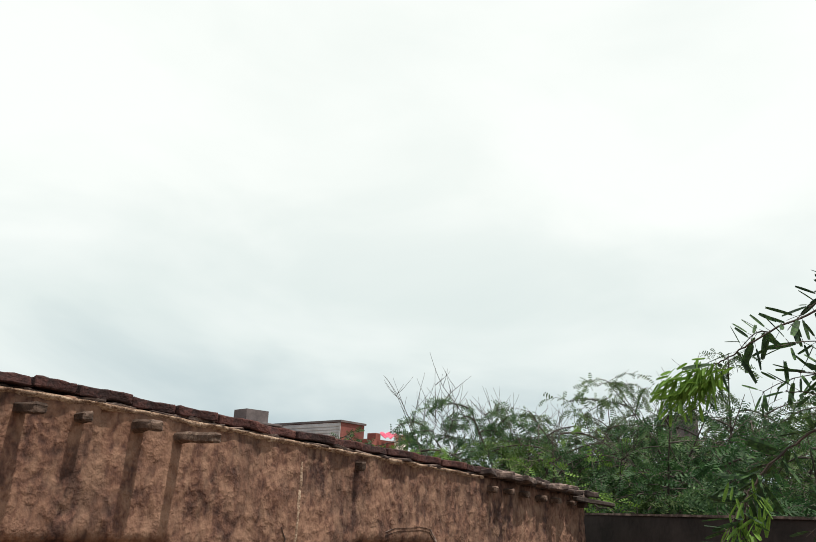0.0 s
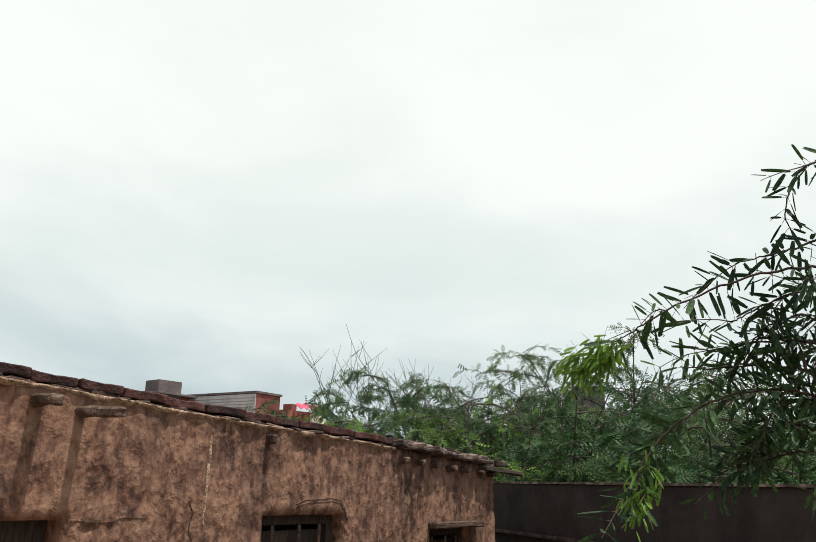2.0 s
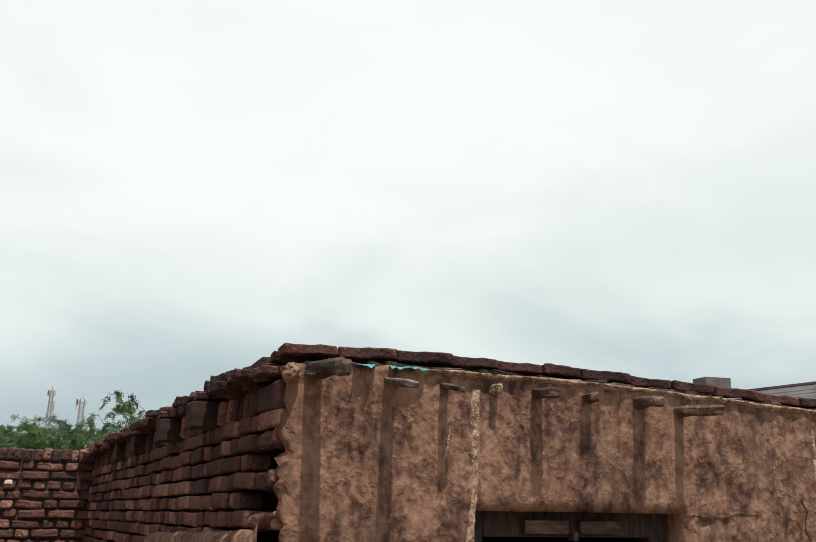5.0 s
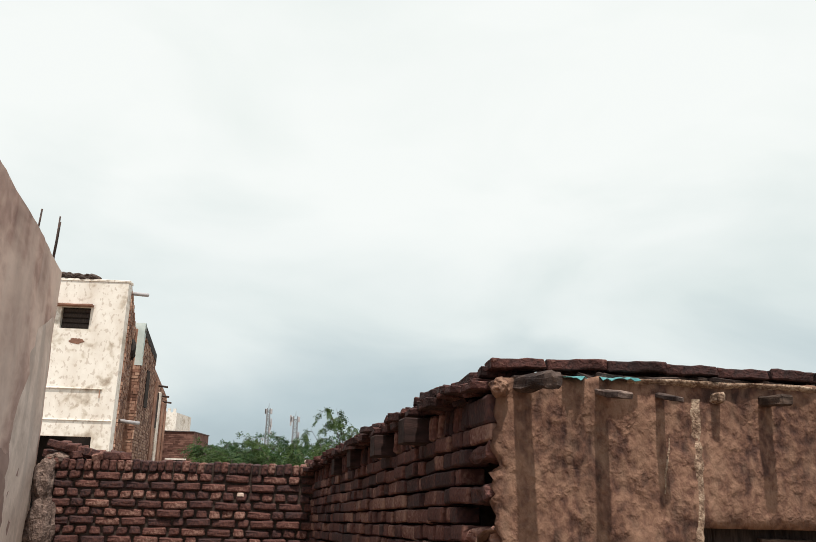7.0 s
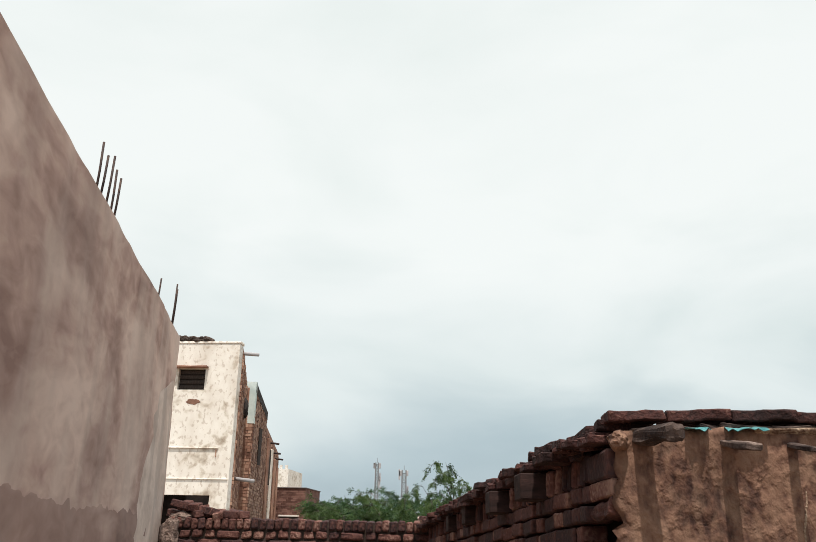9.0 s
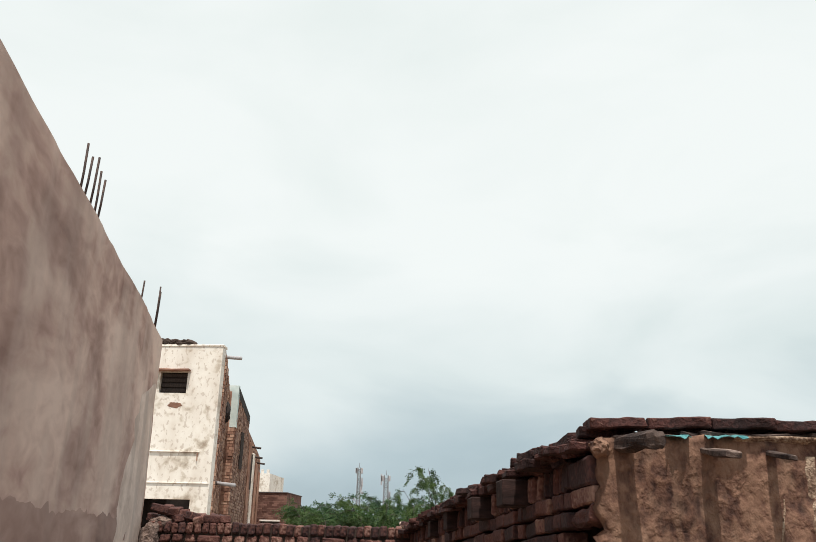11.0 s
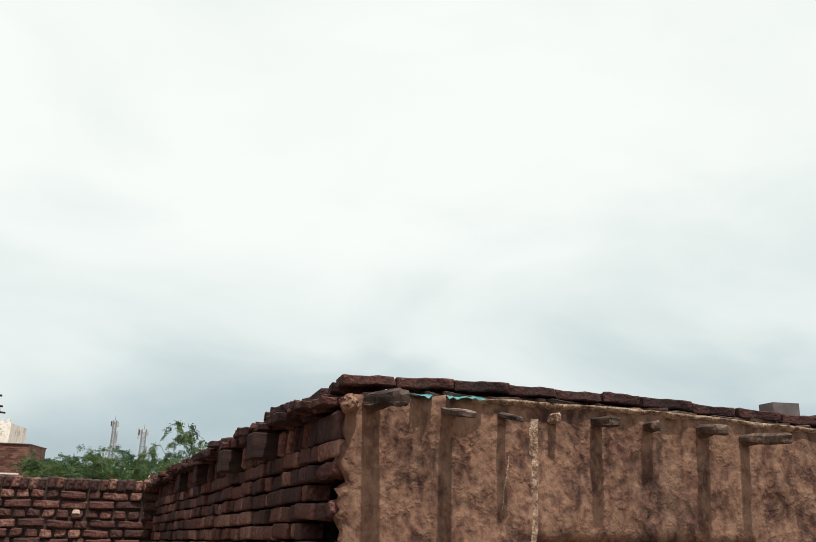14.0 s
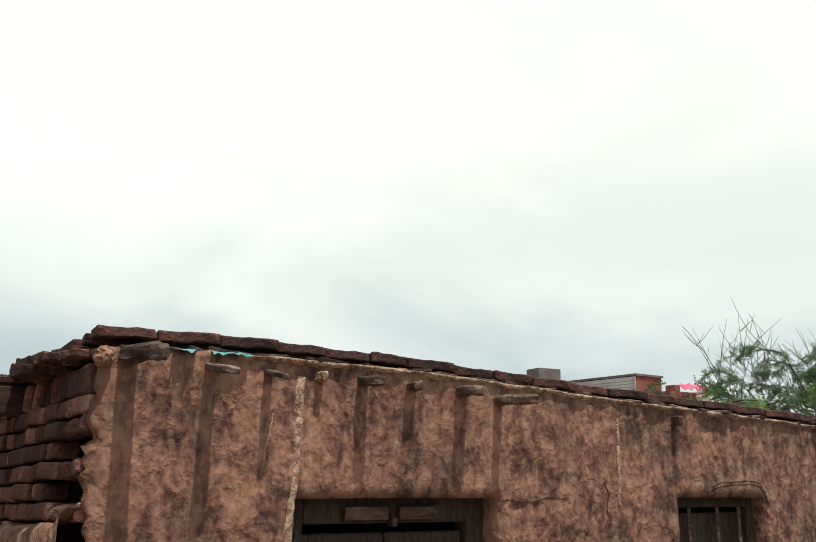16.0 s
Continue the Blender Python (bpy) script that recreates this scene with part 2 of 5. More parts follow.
LEAF_NEAR = material("near_leaf", [(0.28, (0.015, 0.032, 0.021)), (0.5, (0.030, 0.066, 0.029)), (0.75, (0.075, 0.17, 0.046))],
                     scale=3, fine=20, rough=0.75, bump=0.0, per_island=0.25, through_light=0.18)
CLOTH = material("pink_cloth", [(0.3, (0.50, 0.06, 0.12)), (0.7, (0.66, 0.16, 0.23))], scale=6, fine=30, bump=0.2)
GALV = material("galvanised_steel", [(0.3, (0.16, 0.17, 0.19)), (0.7, (0.32, 0.34, 0.36))], scale=3, fine=20, rough=0.5, bump=0.1, metal=0.3)


# ---- mesh helpers ----
def mesh_np(name, verts, faces, smooth=False):
    me = bpy.data.meshes.new(name)
    me.from_pydata([tuple(map(float, v)) for v in verts], [], [tuple(map(int, f)) for f in faces])
    if smooth:
        me.polygons.foreach_set("use_smooth", [True] * len(me.polygons))
    me.update()
    return me


def part(name, mesh, mat, parent=None, label="", place=None):
    """Links a mesh or bmesh as one object, under a thing or part if one is given."""
    if isinstance(mesh, bmesh.types.BMesh):
        me = bpy.data.meshes.new(name)
        mesh.to_mesh(me)
        mesh.free()
        mesh = me
    if not mesh.materials:
        mesh.materials.append(mat)
    ob = new(name, mesh)
    if place is not None:
        ob.matrix_world = place
    if parent is not None:
        ob.parent = parent
    return tagged(ob, label) if label else ob


def box(x0, y0, z0, x1, y1, z1, bevel=0.0, jitter=0.0, cuts=0, seed=0):
    bm = bmesh.new()
    bmesh.ops.create_cube(bm, size=1.0)
    for v in bm.verts:
        v.co = Vector((x0 + (v.co.x + 0.5) * (x1 - x0), y0 + (v.co.y + 0.5) * (y1 - y0), z0 + (v.co.z + 0.5) * (z1 - z0)))
    if cuts:
        bmesh.ops.subdivide_edges(bm, edges=bm.edges[:], cuts=cuts, use_grid_fill=True)
    if bevel:
        bmesh.ops.bevel(bm, geom=[e for e in bm.edges if e.calc_face_angle(0) > 0.5], offset=bevel, segments=1, affect="EDGES")
    if jitter:
        rnd = random.Random(seed)
        for v in bm.verts:
            k = noise.noise_vector(v.co * 23 + Vector((seed * 7.1, 0, 0)))
            v.co += Vector(k) * jitter + Vector([rnd.uniform(-1, 1) * jitter * 0.35 for _ in range(3)])
    return bm


def quad_box(p, q, thick, z0, z1, bevel=0.0):
    """A straight wall from plan point p to q; its thickness goes to the right of the way from p to q."""
    (x0, y0), (x1, y1) = p, q
    d = Vector((x1 - x0, y1 - y0)).normalized()
    n = Vector((d.y, -d.x)) * thick
    bm = bmesh.new()
    ring = [(x0, y0), (x1, y1), (x1 + n.x, y1 + n.y), (x0 + n.x, y0 + n.y)]
    lo = [bm.verts.new((x, y, z0)) for x, y in ring]
    hi = [bm.verts.new((x, y, z1)) for x, y in ring]
    bm.faces.new(lo[::-1])
    bm.faces.new(hi)
    for i in range(4):
        bm.faces.new((lo[i], lo[(i + 1) % 4], hi[(i + 1) % 4], hi[i]))
    bmesh.ops.recalc_face_normals(bm, faces=bm.faces[:])
    if bevel:
        bmesh.ops.bevel(bm, geom=bm.edges[:], offset=bevel, segments=1, affect="EDGES")
    return bm


def tubes(paths, sides=5):
    """One mesh of tapered tubes; each path is a list of (point, radius)."""
    verts, faces = [], []
    for path in paths:
        base = len(verts)
        for i, (p, r) in enumerate(path):
            a = path[max(i - 1, 0)][0]
            b = path[min(i + 1, len(path) - 1)][0]
            d = (Vector(b) - Vector(a)).normalized()
            side = d.cross(Vector((0.3, 0.2, 0.93))).normalized()
            up = side.cross(d)
            for k in range(sides):
                w = 2 * math.pi * k / sides
                verts.append(Vector(p) + (side * math.cos(w) + up * math.sin(w)) * r)
        for i in range(len(path) - 1):
            for k in range(sides):
                o, o2 = base + i * sides, base + (i + 1) * sides
                faces.append((o + k, o + (k + 1) % sides, o2 + (k + 1) % sides, o2 + k))
        faces.append(tuple(base + k for k in range(sides))[::-1])
        faces.append(tuple(base + (len(path) - 1) * sides + k for k in range(sides)))
    return verts, faces


def fbm(x, y, z, octaves=4):
    return noise.fractal(Vector((x, y, z)), 1.0, 2.0, octaves)


# ---- ground ----
def ground():
    xs = np.concatenate([np.linspace(-2500, -60, 6), np.linspace(-40, 60, 41), np.linspace(80, 2500, 6)])
    ys = np.concatenate([np.linspace(-2500, -40, 6), np.linspace(-20, 80, 41), np.linspace(110, 2500, 6)])
    verts = [(x, y, 0.03 * fbm(x * 0.4, y * 0.4, 0)) for y in ys for x in xs]
    n = len(xs)
    faces = [(j * n + i, j * n + i + 1, (j + 1) * n + i + 1, (j + 1) * n + i) for j in range(len(ys) - 1) for i in range(n - 1)]
    ob = part("ground", mesh_np("ground", verts, faces, True), EARTH)
    tagged(ob, "bare dry brown earth of the yard and beyond", "ground", kind="structure")


ground()

# ---- the mud house: front wall ----
FRONT_Y, END_X = 3.2, 6.34
OPENINGS = [(1.975, 2.875, 0.0, 2.0), (3.95, 4.58, 0.9, 2.0), (5.50, 6.03, 1.0, 1.90)]


def roof_z(x):
    """Height of the top of the front wall's plaster."""
    return float(np.interp(x, [1.2, 1.7, 2.25, 2.7, 3.0, 3.6, 4.2, 5.06, 6.4], [2.492, 2.502, 2.502, 2.488, 2.472, 2.442, 2.422, 2.385, 2.31]))


def front_wall():
    xs = [1.22]
    stops = sorted({a for o in OPENINGS for a in o[:2]} | {END_X})
    for s in stops:
        n = max(1, round((s - xs[-1]) / 0.022))
        xs += list(np.linspace(xs[-1], s, n + 1)[1:])
    zs = list(np.linspace(0, 0.9, 5)) + [1.0, 1.2, 1.4] + list(np.linspace(1.5, 1.9, 17)) + [1.925, 1.95, 1.975, 2.0]
    low = len(zs)
    ups = np.linspace(0, 1, 22)[1:]
    nx, nz = len(xs), low + len(ups)
    rnd = random.Random(3)

    def at(i, j, back):
        x = xs[i]
        z = zs[j] if j < low else 2.0 + (roof_z(x) + 0.012 * fbm(x * 9, 0, 4) - 2.0) * ups[j - low]
        edge = 0.035 * fbm(0, 3.1, z * 6.0, 5) + 0.03 * fbm(9, 1, z * 17, 6) + 0.02 * fbm(4, 1, z * 40, 4) + (0.045 if z < 1.93 else 0.03)
        xx = x + (edge * max(0.0, 1 - (x - 1.22) / 0.35) if not back else 0.0)
        if back:
            return (max(x, 1.50), FRONT_Y + 0.35, z)
        d = 0.016 * fbm(x * 2.3, 7, z * 2.0) + 0.007 * fbm(x * 9, 3, z * 7) + 0.0045 * fbm(x * 26, 1, z * 22)
        pit = noise.noise(Vector((x * 17, 5, z * 14)))
        if pit > 0.42:
            d -= (pit - 0.42) * 0.05
        d -= 0.03 * max(0.0, 1 - (xx - 1.22) / 0.05) if xx < 1.27 else 0.0
        near = min((max(abs(x - (o[0] + o[1]) / 2) - (o[1] - o[0]) / 2, z - o[3], 0.0) for o in OPENINGS))
        d -= 0.02 * max(0.0, 1 - near / 0.03)
        return (xx, FRONT_Y - d, z)

    def solid(i, j):
        if not (0 <= i < nx - 1 and 0 <= j < nz - 1):
            return False
        x, z = (xs[i] + xs[i + 1]) / 2, (zs[j] + zs[j + 1]) / 2 if j + 1 < low else 2.3
        return not any(o[0] < x < o[1] and o[2] < z < o[3] for o in OPENINGS)

    verts = [at(i, j, False) for j in range(nz) for i in range(nx)] + [at(i, j, True) for j in range(nz) for i in range(nx)]
    off = nx * nz
    faces = []
    for j in range(nz - 1):
        for i in range(nx - 1):
            if not solid(i, j):
                continue
            a, b, c, d = j * nx + i, j * nx + i + 1, (j + 1) * nx + i + 1, (j + 1) * nx + i
            faces += [(a, b, c, d), (d + off, c + off, b + off, a + off)]
            for (di, dj), (p, q) in (((0, -1), (a, b)), ((1, 0), (b, c)), ((0, 1), (c, d)), ((-1, 0), (d, a))):
                if not solid(i + di, j + dj):
                    faces.append((q, p, p + off, q + off))
    ob = part("wall_front", mesh_np("wall_front", verts, faces, True), MUD)
    tagged(ob, "uneven brown mud-plastered house wall with stains and pits", "wall", kind="structure")
    return ob


WALL_FRONT = front_wall()


def ridge(points, width, mat, name, label):
    """A thin raised run of plaster down the wall, through (x, z, relative width) points."""
    verts, faces = [], []
    for k in range(len(points) * 6 - 5):
        s = k / 6
        i = min(int(s), len(points) - 2)
        f = s - i
        x, z, w = (points[i][c] * (1 - f) + points[i + 1][c] * f for c in range(3))
        w *= width * (1 + 0.3 * fbm(x * 30, 2, z * 30))
        x += 0.003 * fbm(1, 4, z * 24)
        base = FRONT_Y - (0.016 * fbm(x * 2.3, 7, z * 2.0) + 0.007 * fbm(x * 9, 3, z * 7) + 0.0045 * fbm(x * 26, 1, z * 22))
        for u, h in ((-1, -0.003), (-0.55, 0.0035), (0, 0.0025), (0.55, 0.0035), (1, -0.003)):
            verts.append((x + u * w / 2, base - h, z))
        if k:
            o = (k - 1) * 5
            faces += [(o + c + 5, o + c, o + c + 1, o + c + 6) for c in range(4)]
    return part(name, mesh_np(name, verts, faces, True), mat, WALL_FRONT, label)


ridge([(1.972, 2.44, 1.2), (1.970, 2.37, 1.5), (1.971, 2.30, 1.0), (1.970, 2.22, 1.0), (1.966, 2.12, 0.8), (1.960, 2.02, 0.7), (1.950, 1.94, 1.0), (1.95, 1.8, 0.8), (1.95, 1.6, 0.8)],
      0.034, MUD_PALE, "plaster_drip", "pale sandy run of washed-out plaster")
ridge([(1.872, 2.30, 0.5), (1.862, 2.24, 1.0), (1.846, 2.17, 0.9), (1.842, 2.11, 0.4)], 0.010, MUD_PALE, "plaster_drip", "thin pale run of washed-out plaster")
for crack in ([(2.885, 2.0, 0.6), (2.97, 1.99, 1.0), (3.05, 1.985, 0.7), (3.12, 2.005, 1.0), (3.24, 2.0, 0.5)],
              [(3.46, 2.07, 0.5), (3.485, 2.02, 1.0), (3.475, 1.95, 0.8), (3.50, 1.90, 0.4)],
              [(4.17, 2.04, 0.6), (4.27, 2.062, 1.0), (4.45, 2.07, 1.0), (4.53, 2.06, 1.0), (4.57, 2.02, 0.8)]):
    ridge(crack, 0.006, MORTAR, "crack", "thin dark crack in the plaster")
ridge([(3.552, 2.36, 0.5), (3.556, 2.28, 1.0), (3.55, 2.16, 0.8), (3.548, 2.06, 0.7), (3.55, 1.97, 0.6)], 0.02, MUD_PALE, "plaster_drip", "pale sandy run of washed-out plaster")
ridge([(4.17, 2.055, 0.6), (4.25, 2.075, 1.0), (4.45, 2.085, 1.0), (4.54, 2.075, 1.0), (4.585, 2.03, 1.0), (4.60, 1.98, 0.8)], 0.016, STONE, "plaster_ridge", "raised broken plaster edge over the window")


# ---- doors and windows of the house ----
def door_1():
    base = new("door_1")
    base.location = (2.425, 3.36, 0)
    tagged(base, "dark wooden double door deep in the mud wall", "door", kind="structure")
    y = 0.0
    for name, b in (("frame_post", (-0.45, -0.04, 0, -0.37, 0.06, 2.0)), ("frame_post", (0.37, -0.04, 0, 0.45, 0.06, 2.0)), ("frame_head", (-0.37, -0.04, 1.90, 0.37, 0.06, 2.0)),
                    ("leaf", (-0.368, 0.0, 0.02, -0.004, 0.045, 1.86)), ("leaf", (0.004, 0.0, 0.02, 0.368, 0.045, 1.86))):
        part(name, box(*b, bevel=0.006), DARK_WOOD, base)
    for x0, x1 in ((-0.21, -0.02), (0.03, 0.21)):
        part("batten", box(x0, -0.075, 1.915, x1, -0.042, 1.965, bevel=0.003), WOOD, base, "pale worn wooden batten")
    part("hasp", box(-0.012, -0.09, 1.89, 0.012, -0.042, 1.925, bevel=0.003), STEEL, base)


def shutter_window(name, x0, x1, z0, z1, label):
    base = new(name)
    base.location = ((x0 + x1) / 2, 3.34, z0)
    tagged(base, label, "window", kind="structure")
    w, h = (x1 - x0) / 2, z1 - z0
    for nm, b in (("frame_post", (-w, -0.05, 0, -w + 0.05, 0.05, h)), ("frame_post", (w - 0.05, -0.05, 0, w, 0.05, h)),
                  ("frame_head", (-w + 0.05, -0.05, h - 0.05, w - 0.05, 0.05, h)), ("sill", (-w + 0.05, -0.05, 0, w - 0.05, 0.05, 0.05)),
                  ("shutter", (-w + 0.054, -0.02, 0.054, -0.01, 0.02, h - 0.08)), ("shutter", (0.01, 0.0, 0.054, w - 0.054, 0.035, h - 0.08))):
        part(nm, box(*b, bevel=0.005), DARK_WOOD, base)
    for x in (-w * 0.55, w * 0.1, w * 0.62):
        part("upright", box(x - 0.012, -0.06, 0.05, x + 0.012, -0.052, h - 0.05, bevel=0.002), WOOD, base, "grey worn wooden upright")


door_1()
shutter_window("window_1", 3.95, 4.58, 0.9, 2.0, "dark wooden shutter window set deep in mud wall")
shutter_window("window_2", 5.50, 6.03, 1.0, 1.90, "small dark wooden window under a pale lintel")
lintel = part("lintel", box(5.44, 3.13, 1.903, 6.07, 3.30, 1.945, bevel=0.008, jitter=0.004, cuts=2, seed=5), WOOD, WALL_FRONT, "pale weathered wooden lintel board")

# ---- roof, eaves ----
def roof():
    top = [(1.30, 3.22, 2.47), (6.30, 3.22, 2.29), (6.10, 8.2, 2.14), (0.55, 8.2, 2.15)]
    bm = bmesh.new()
    hi = [bm.verts.new(p) for p in top]
    lo = [bm.verts.new((x, y, z - 0.13)) for x, y, z in top]
    bm.faces.new(hi)
    bm.faces.new(lo[::-1])
    for i in range(4):
        bm.faces.new((hi[i], lo[i], lo[(i + 1) % 4], hi[(i + 1) % 4]))
    bmesh.ops.recalc_face_normals(bm, faces=bm.faces[:])
    ob = part("roof", bm, EARTH)
    return tagged(ob, "flat earth roof edged with loose weathered bricks", "roof", kind="structure")


ROOF = roof()


def piece_mesh(name, size, mat, seed, rough=0.006, cuts=1, bevel=0.008):
    """A worn block: bevelled, with chipped and uneven faces."""
    a, b, c = (s / 2 for s in size)
    bm = box(-a, -b, -c, a, b, c, bevel=bevel, cuts=0)
    if cuts:
        bmesh.ops.subdivide_edges(bm, edges=[e for e in bm.edges if e.calc_length() > 0.03], cuts=cuts, use_grid_fill=True)
    off = Vector((seed * 3.7, seed * 1.9, seed * 0.7))
    for v in bm.verts:
        k = Vector(noise.noise_vector(v.co * 9 + off)) * 0.6 + Vector(noise.noise_vector(v.co * 34 + off)) * 0.55
        chip = max(0.0, noise.noise(v.co * 21 + off * 2) - 0.25)
        v.co = v.co * (1 - 0.12 * chip) + k * rough
    me = bpy.data.meshes.new(name)
    bm.to_mesh(me)
    bm.free()
    me.materials.append(mat)
    return me


def beam(x, z, w, h, out, tilt=0.0, mat=WOOD, name="beam", label="", seed=1, inside=0.2, yaw=0.0):
    bm = box(-w / 2, -out, -h / 2, w / 2, inside, h / 2, bevel=min(w, h) * 0.2, cuts=0)
    bmesh.ops.subdivide_edges(bm, edges=[e for e in bm.edges if e.calc_length() > 0.02], cuts=4, use_grid_fill=True)
    for v in bm.verts:
        q = Vector((seed, 0, 0))
        v.co += (Vector(noise.noise_vector(v.co * 14 + q)) * 0.22 + Vector(noise.noise_vector(v.co * 45 + q)) * 0.16) * min(w, h)
    return part(name, bm, mat, ROOF, label, pose(x, FRONT_Y, z, tilt, 0, yaw))


beam(1.345, 2.470, 0.062, 0.050, 0.24, 2, STONE, "stone_lintel", "gnarled dark stone slab end under the eaves", 11, yaw=14)
beam(1.627, 2.452, 0.048, 0.024, 0.19, 9, STONE, "stone_flake", "thin pale stone flake jutting from the wall", 12, yaw=9)
beam(1.845, 2.447, 0.034, 0.018, 0.13, 11, STONE, "stone_flake", "thin pale stone flake jutting from the wall", 13, yaw=6)
beam(2.045, 2.446, 0.03, 0.03, 0.05, 0, MUD_PALE, "stone_stub", "small broken pale stone", 14)
beam(2.228, 2.440, 0.048, 0.036, 0.12, 3, WOOD, "beam", "gnarled grey roof pole end", 15, yaw=8)
beam(2.446, 2.432, 0.046, 0.036, 0.06, -4, WOOD, "beam", "broken grey roof pole end", 16)
beam(2.684, 2.428, 0.056, 0.042, 0.135, 1, WOOD, "beam", "square grey roof beam end", 17)
beam(2.871, 2.404, 0.038, 0.040, 0.26, 2, WOOD, "plank", "long pale split plank end jutting below the eaves", 18)
beam(3.93, 2.366, 0.035, 0.045, 0.05, 0, WOOD, "beam", "dark roof pole stub", 19)
for bx, bz in ((5.09, 2.315), (5.28, 2.31), (5.47, 2.30), (5.68, 2.285), (5.87, 2.28), (6.08, 2.27), (6.24, 2.265)):
    beam(bx, bz, 0.045, 0.036, 0.065, 2, WOOD, "beam", "", int(bx * 100))
part("pole", box(-0.25, -0.02, -0.016, 0.27, 0.02, 0.016, bevel=0.006, jitter=0.004, cuts=2, seed=4), DARK_WOOD, ROOF, "grey pole sticking out past the wall end", pose(6.32, 3.12, 2.29, 0, 3, -4))


def eaves():
    rnd = random.Random(8)
    kinds = [piece_mesh("coping_brick", (L, 0.20, 0.036), COPING, k, 0.010, 5, 0.004) for k, L in enumerate((0.225, 0.19, 0.215, 0.16, 0.24, 0.20))]
    x, k = 1.235, 0
    while x < 5.0:
        me = kinds[(k * 7 + int(rnd.random() * 6)) % 6]
        L = me.vertices and max(v.co.x for v in me.vertices) - min(v.co.x for v in me.vertices)
        z = roof_z(x + L / 2) + 0.034 + 0.012 * max(0.0, min(1.0, (2.2 - x) / 0.6)) + rnd.uniform(-0.004, 0.005)
        slope = math.degrees(math.atan((roof_z(x + L) - roof_z(x)) / L))
        part("brick", me, BRICK_DARK, ROOF, place=pose(x + L / 2, 3.292 + rnd.uniform(-0.010, 0.012), z, rnd.uniform(-2, 2), -slope + rnd.uniform(-0.6, 0.6), rnd.uniform(-1.0, 1.0)))
        x += L - rnd.choice((0.004, 0.008, -0.003))
        k += 1
    rub = [piece_mesh("rubble_piece", (0.10 + 0.02 * k, 0.12, 0.022 + 0.004 * k), STONE, 40 + k, 0.012, 2, 0.006) for k in range(5)]
    while x < 6.33:
        z = roof_z(x)
        part("stone", rub[k % 5], STONE, ROOF, place=pose(x, 3.18 + rnd.uniform(-0.03, 0.03), z + 0.016 + rnd.uniform(0, 0.008), rnd.uniform(-5, 5), 3 + rnd.uniform(-4, 4), rnd.uniform(-30, 30)))
        part("stone", rub[(k + 2) % 5], STONE, ROOF, place=pose(x + 0.03, 3.27, z + 0.040 + rnd.uniform(0, 0.010), rnd.uniform(-5, 5), 3 + rnd.uniform(-5, 5), rnd.uniform(-30, 30)))
        x += 0.075
        k += 1
    # packed earth and chips below the coping
    for i in range(46):
        xx = 1.35 + i * 0.085 + rnd.uniform(-0.03, 0.03)
        me = rub[i % 5]
        part("chip", me, STONE, ROOF, place=pose(xx, 3.255 + rnd.uniform(-0.02, 0.01), roof_z(xx) + rnd.uniform(-0.002, 0.008), rnd.uniform(-6, 6), rnd.uniform(-4, 6), rnd.uniform(-20, 20)) @ Matrix.Diagonal((1.1, 0.8, 0.42, 1)))


eaves()


def plaster_lip():
    """Pale crumbling plaster edge left in the joint below the coping."""
    verts, faces, n = [], [], 240
    for i in range(n + 1):
        x = 1.72 + 3.3 * i / n
        h = 0.010 + 0.010 * fbm(x * 7, 3, 1) + 0.005 * fbm(x * 30, 3, 1)
        z = roof_z(x) + 0.004 * fbm(x * 5, 1, 7)
        out = 0.018 + 0.012 * fbm(x * 6, 9, 2)
        for a, b in ((0.02, 0.002), (-out, 0.0), (-out * 0.8, -max(h, 0.002)), (0.01, -max(h, 0.002) - 0.012)):
            verts.append((x, FRONT_Y + a, z + b))
        if i:
            o = (i - 1) * 4
            faces += [(o + c, o + c + 1, o + c + 5, o + c + 4) for c in range(3)]
    part("plaster_lip", mesh_np("plaster_lip", verts, faces, True), MUD_PALE, WALL_FRONT, "pale crumbling plaster edge under the coping")


plaster_lip()


def plastic_scrap(x0, x1, seed):
    rnd = random.Random(seed)
    verts, faces, n = [], [], 9
    for i in range(n):
        x = x0 + (x1 - x0) * i / (n - 1)
        z = roof_z(x) - 0.002
        w = rnd.uniform(-0.004, 0.010)
        for a, b in ((0.02, 0.006), (-0.012, 0.006), (-0.03 - rnd.random() * 0.02, -w)):
            verts.append((x + rnd.uniform(-0.004, 0.004), FRONT_Y + a, z + b + rnd.uniform(-0.003, 0.003)))
        if i:
            o = (i - 1) * 3
            faces += [(o, o + 1, o + 4, o + 3), (o + 1, o + 2, o + 5, o + 4)]
    me = mesh_np("plastic_scrap", verts, faces)
    ob = part("plastic_scrap", me, PLASTIC)
    md = ob.modifiers.new("thick", "SOLIDIFY")
    md.thickness = 0.002
    tagged(ob, "torn teal plastic sheet edge under the roof bricks", "plastic sheet")


plastic_scrap(1.49, 1.57, 1)
plastic_scrap(1.62, 1.76, 2)

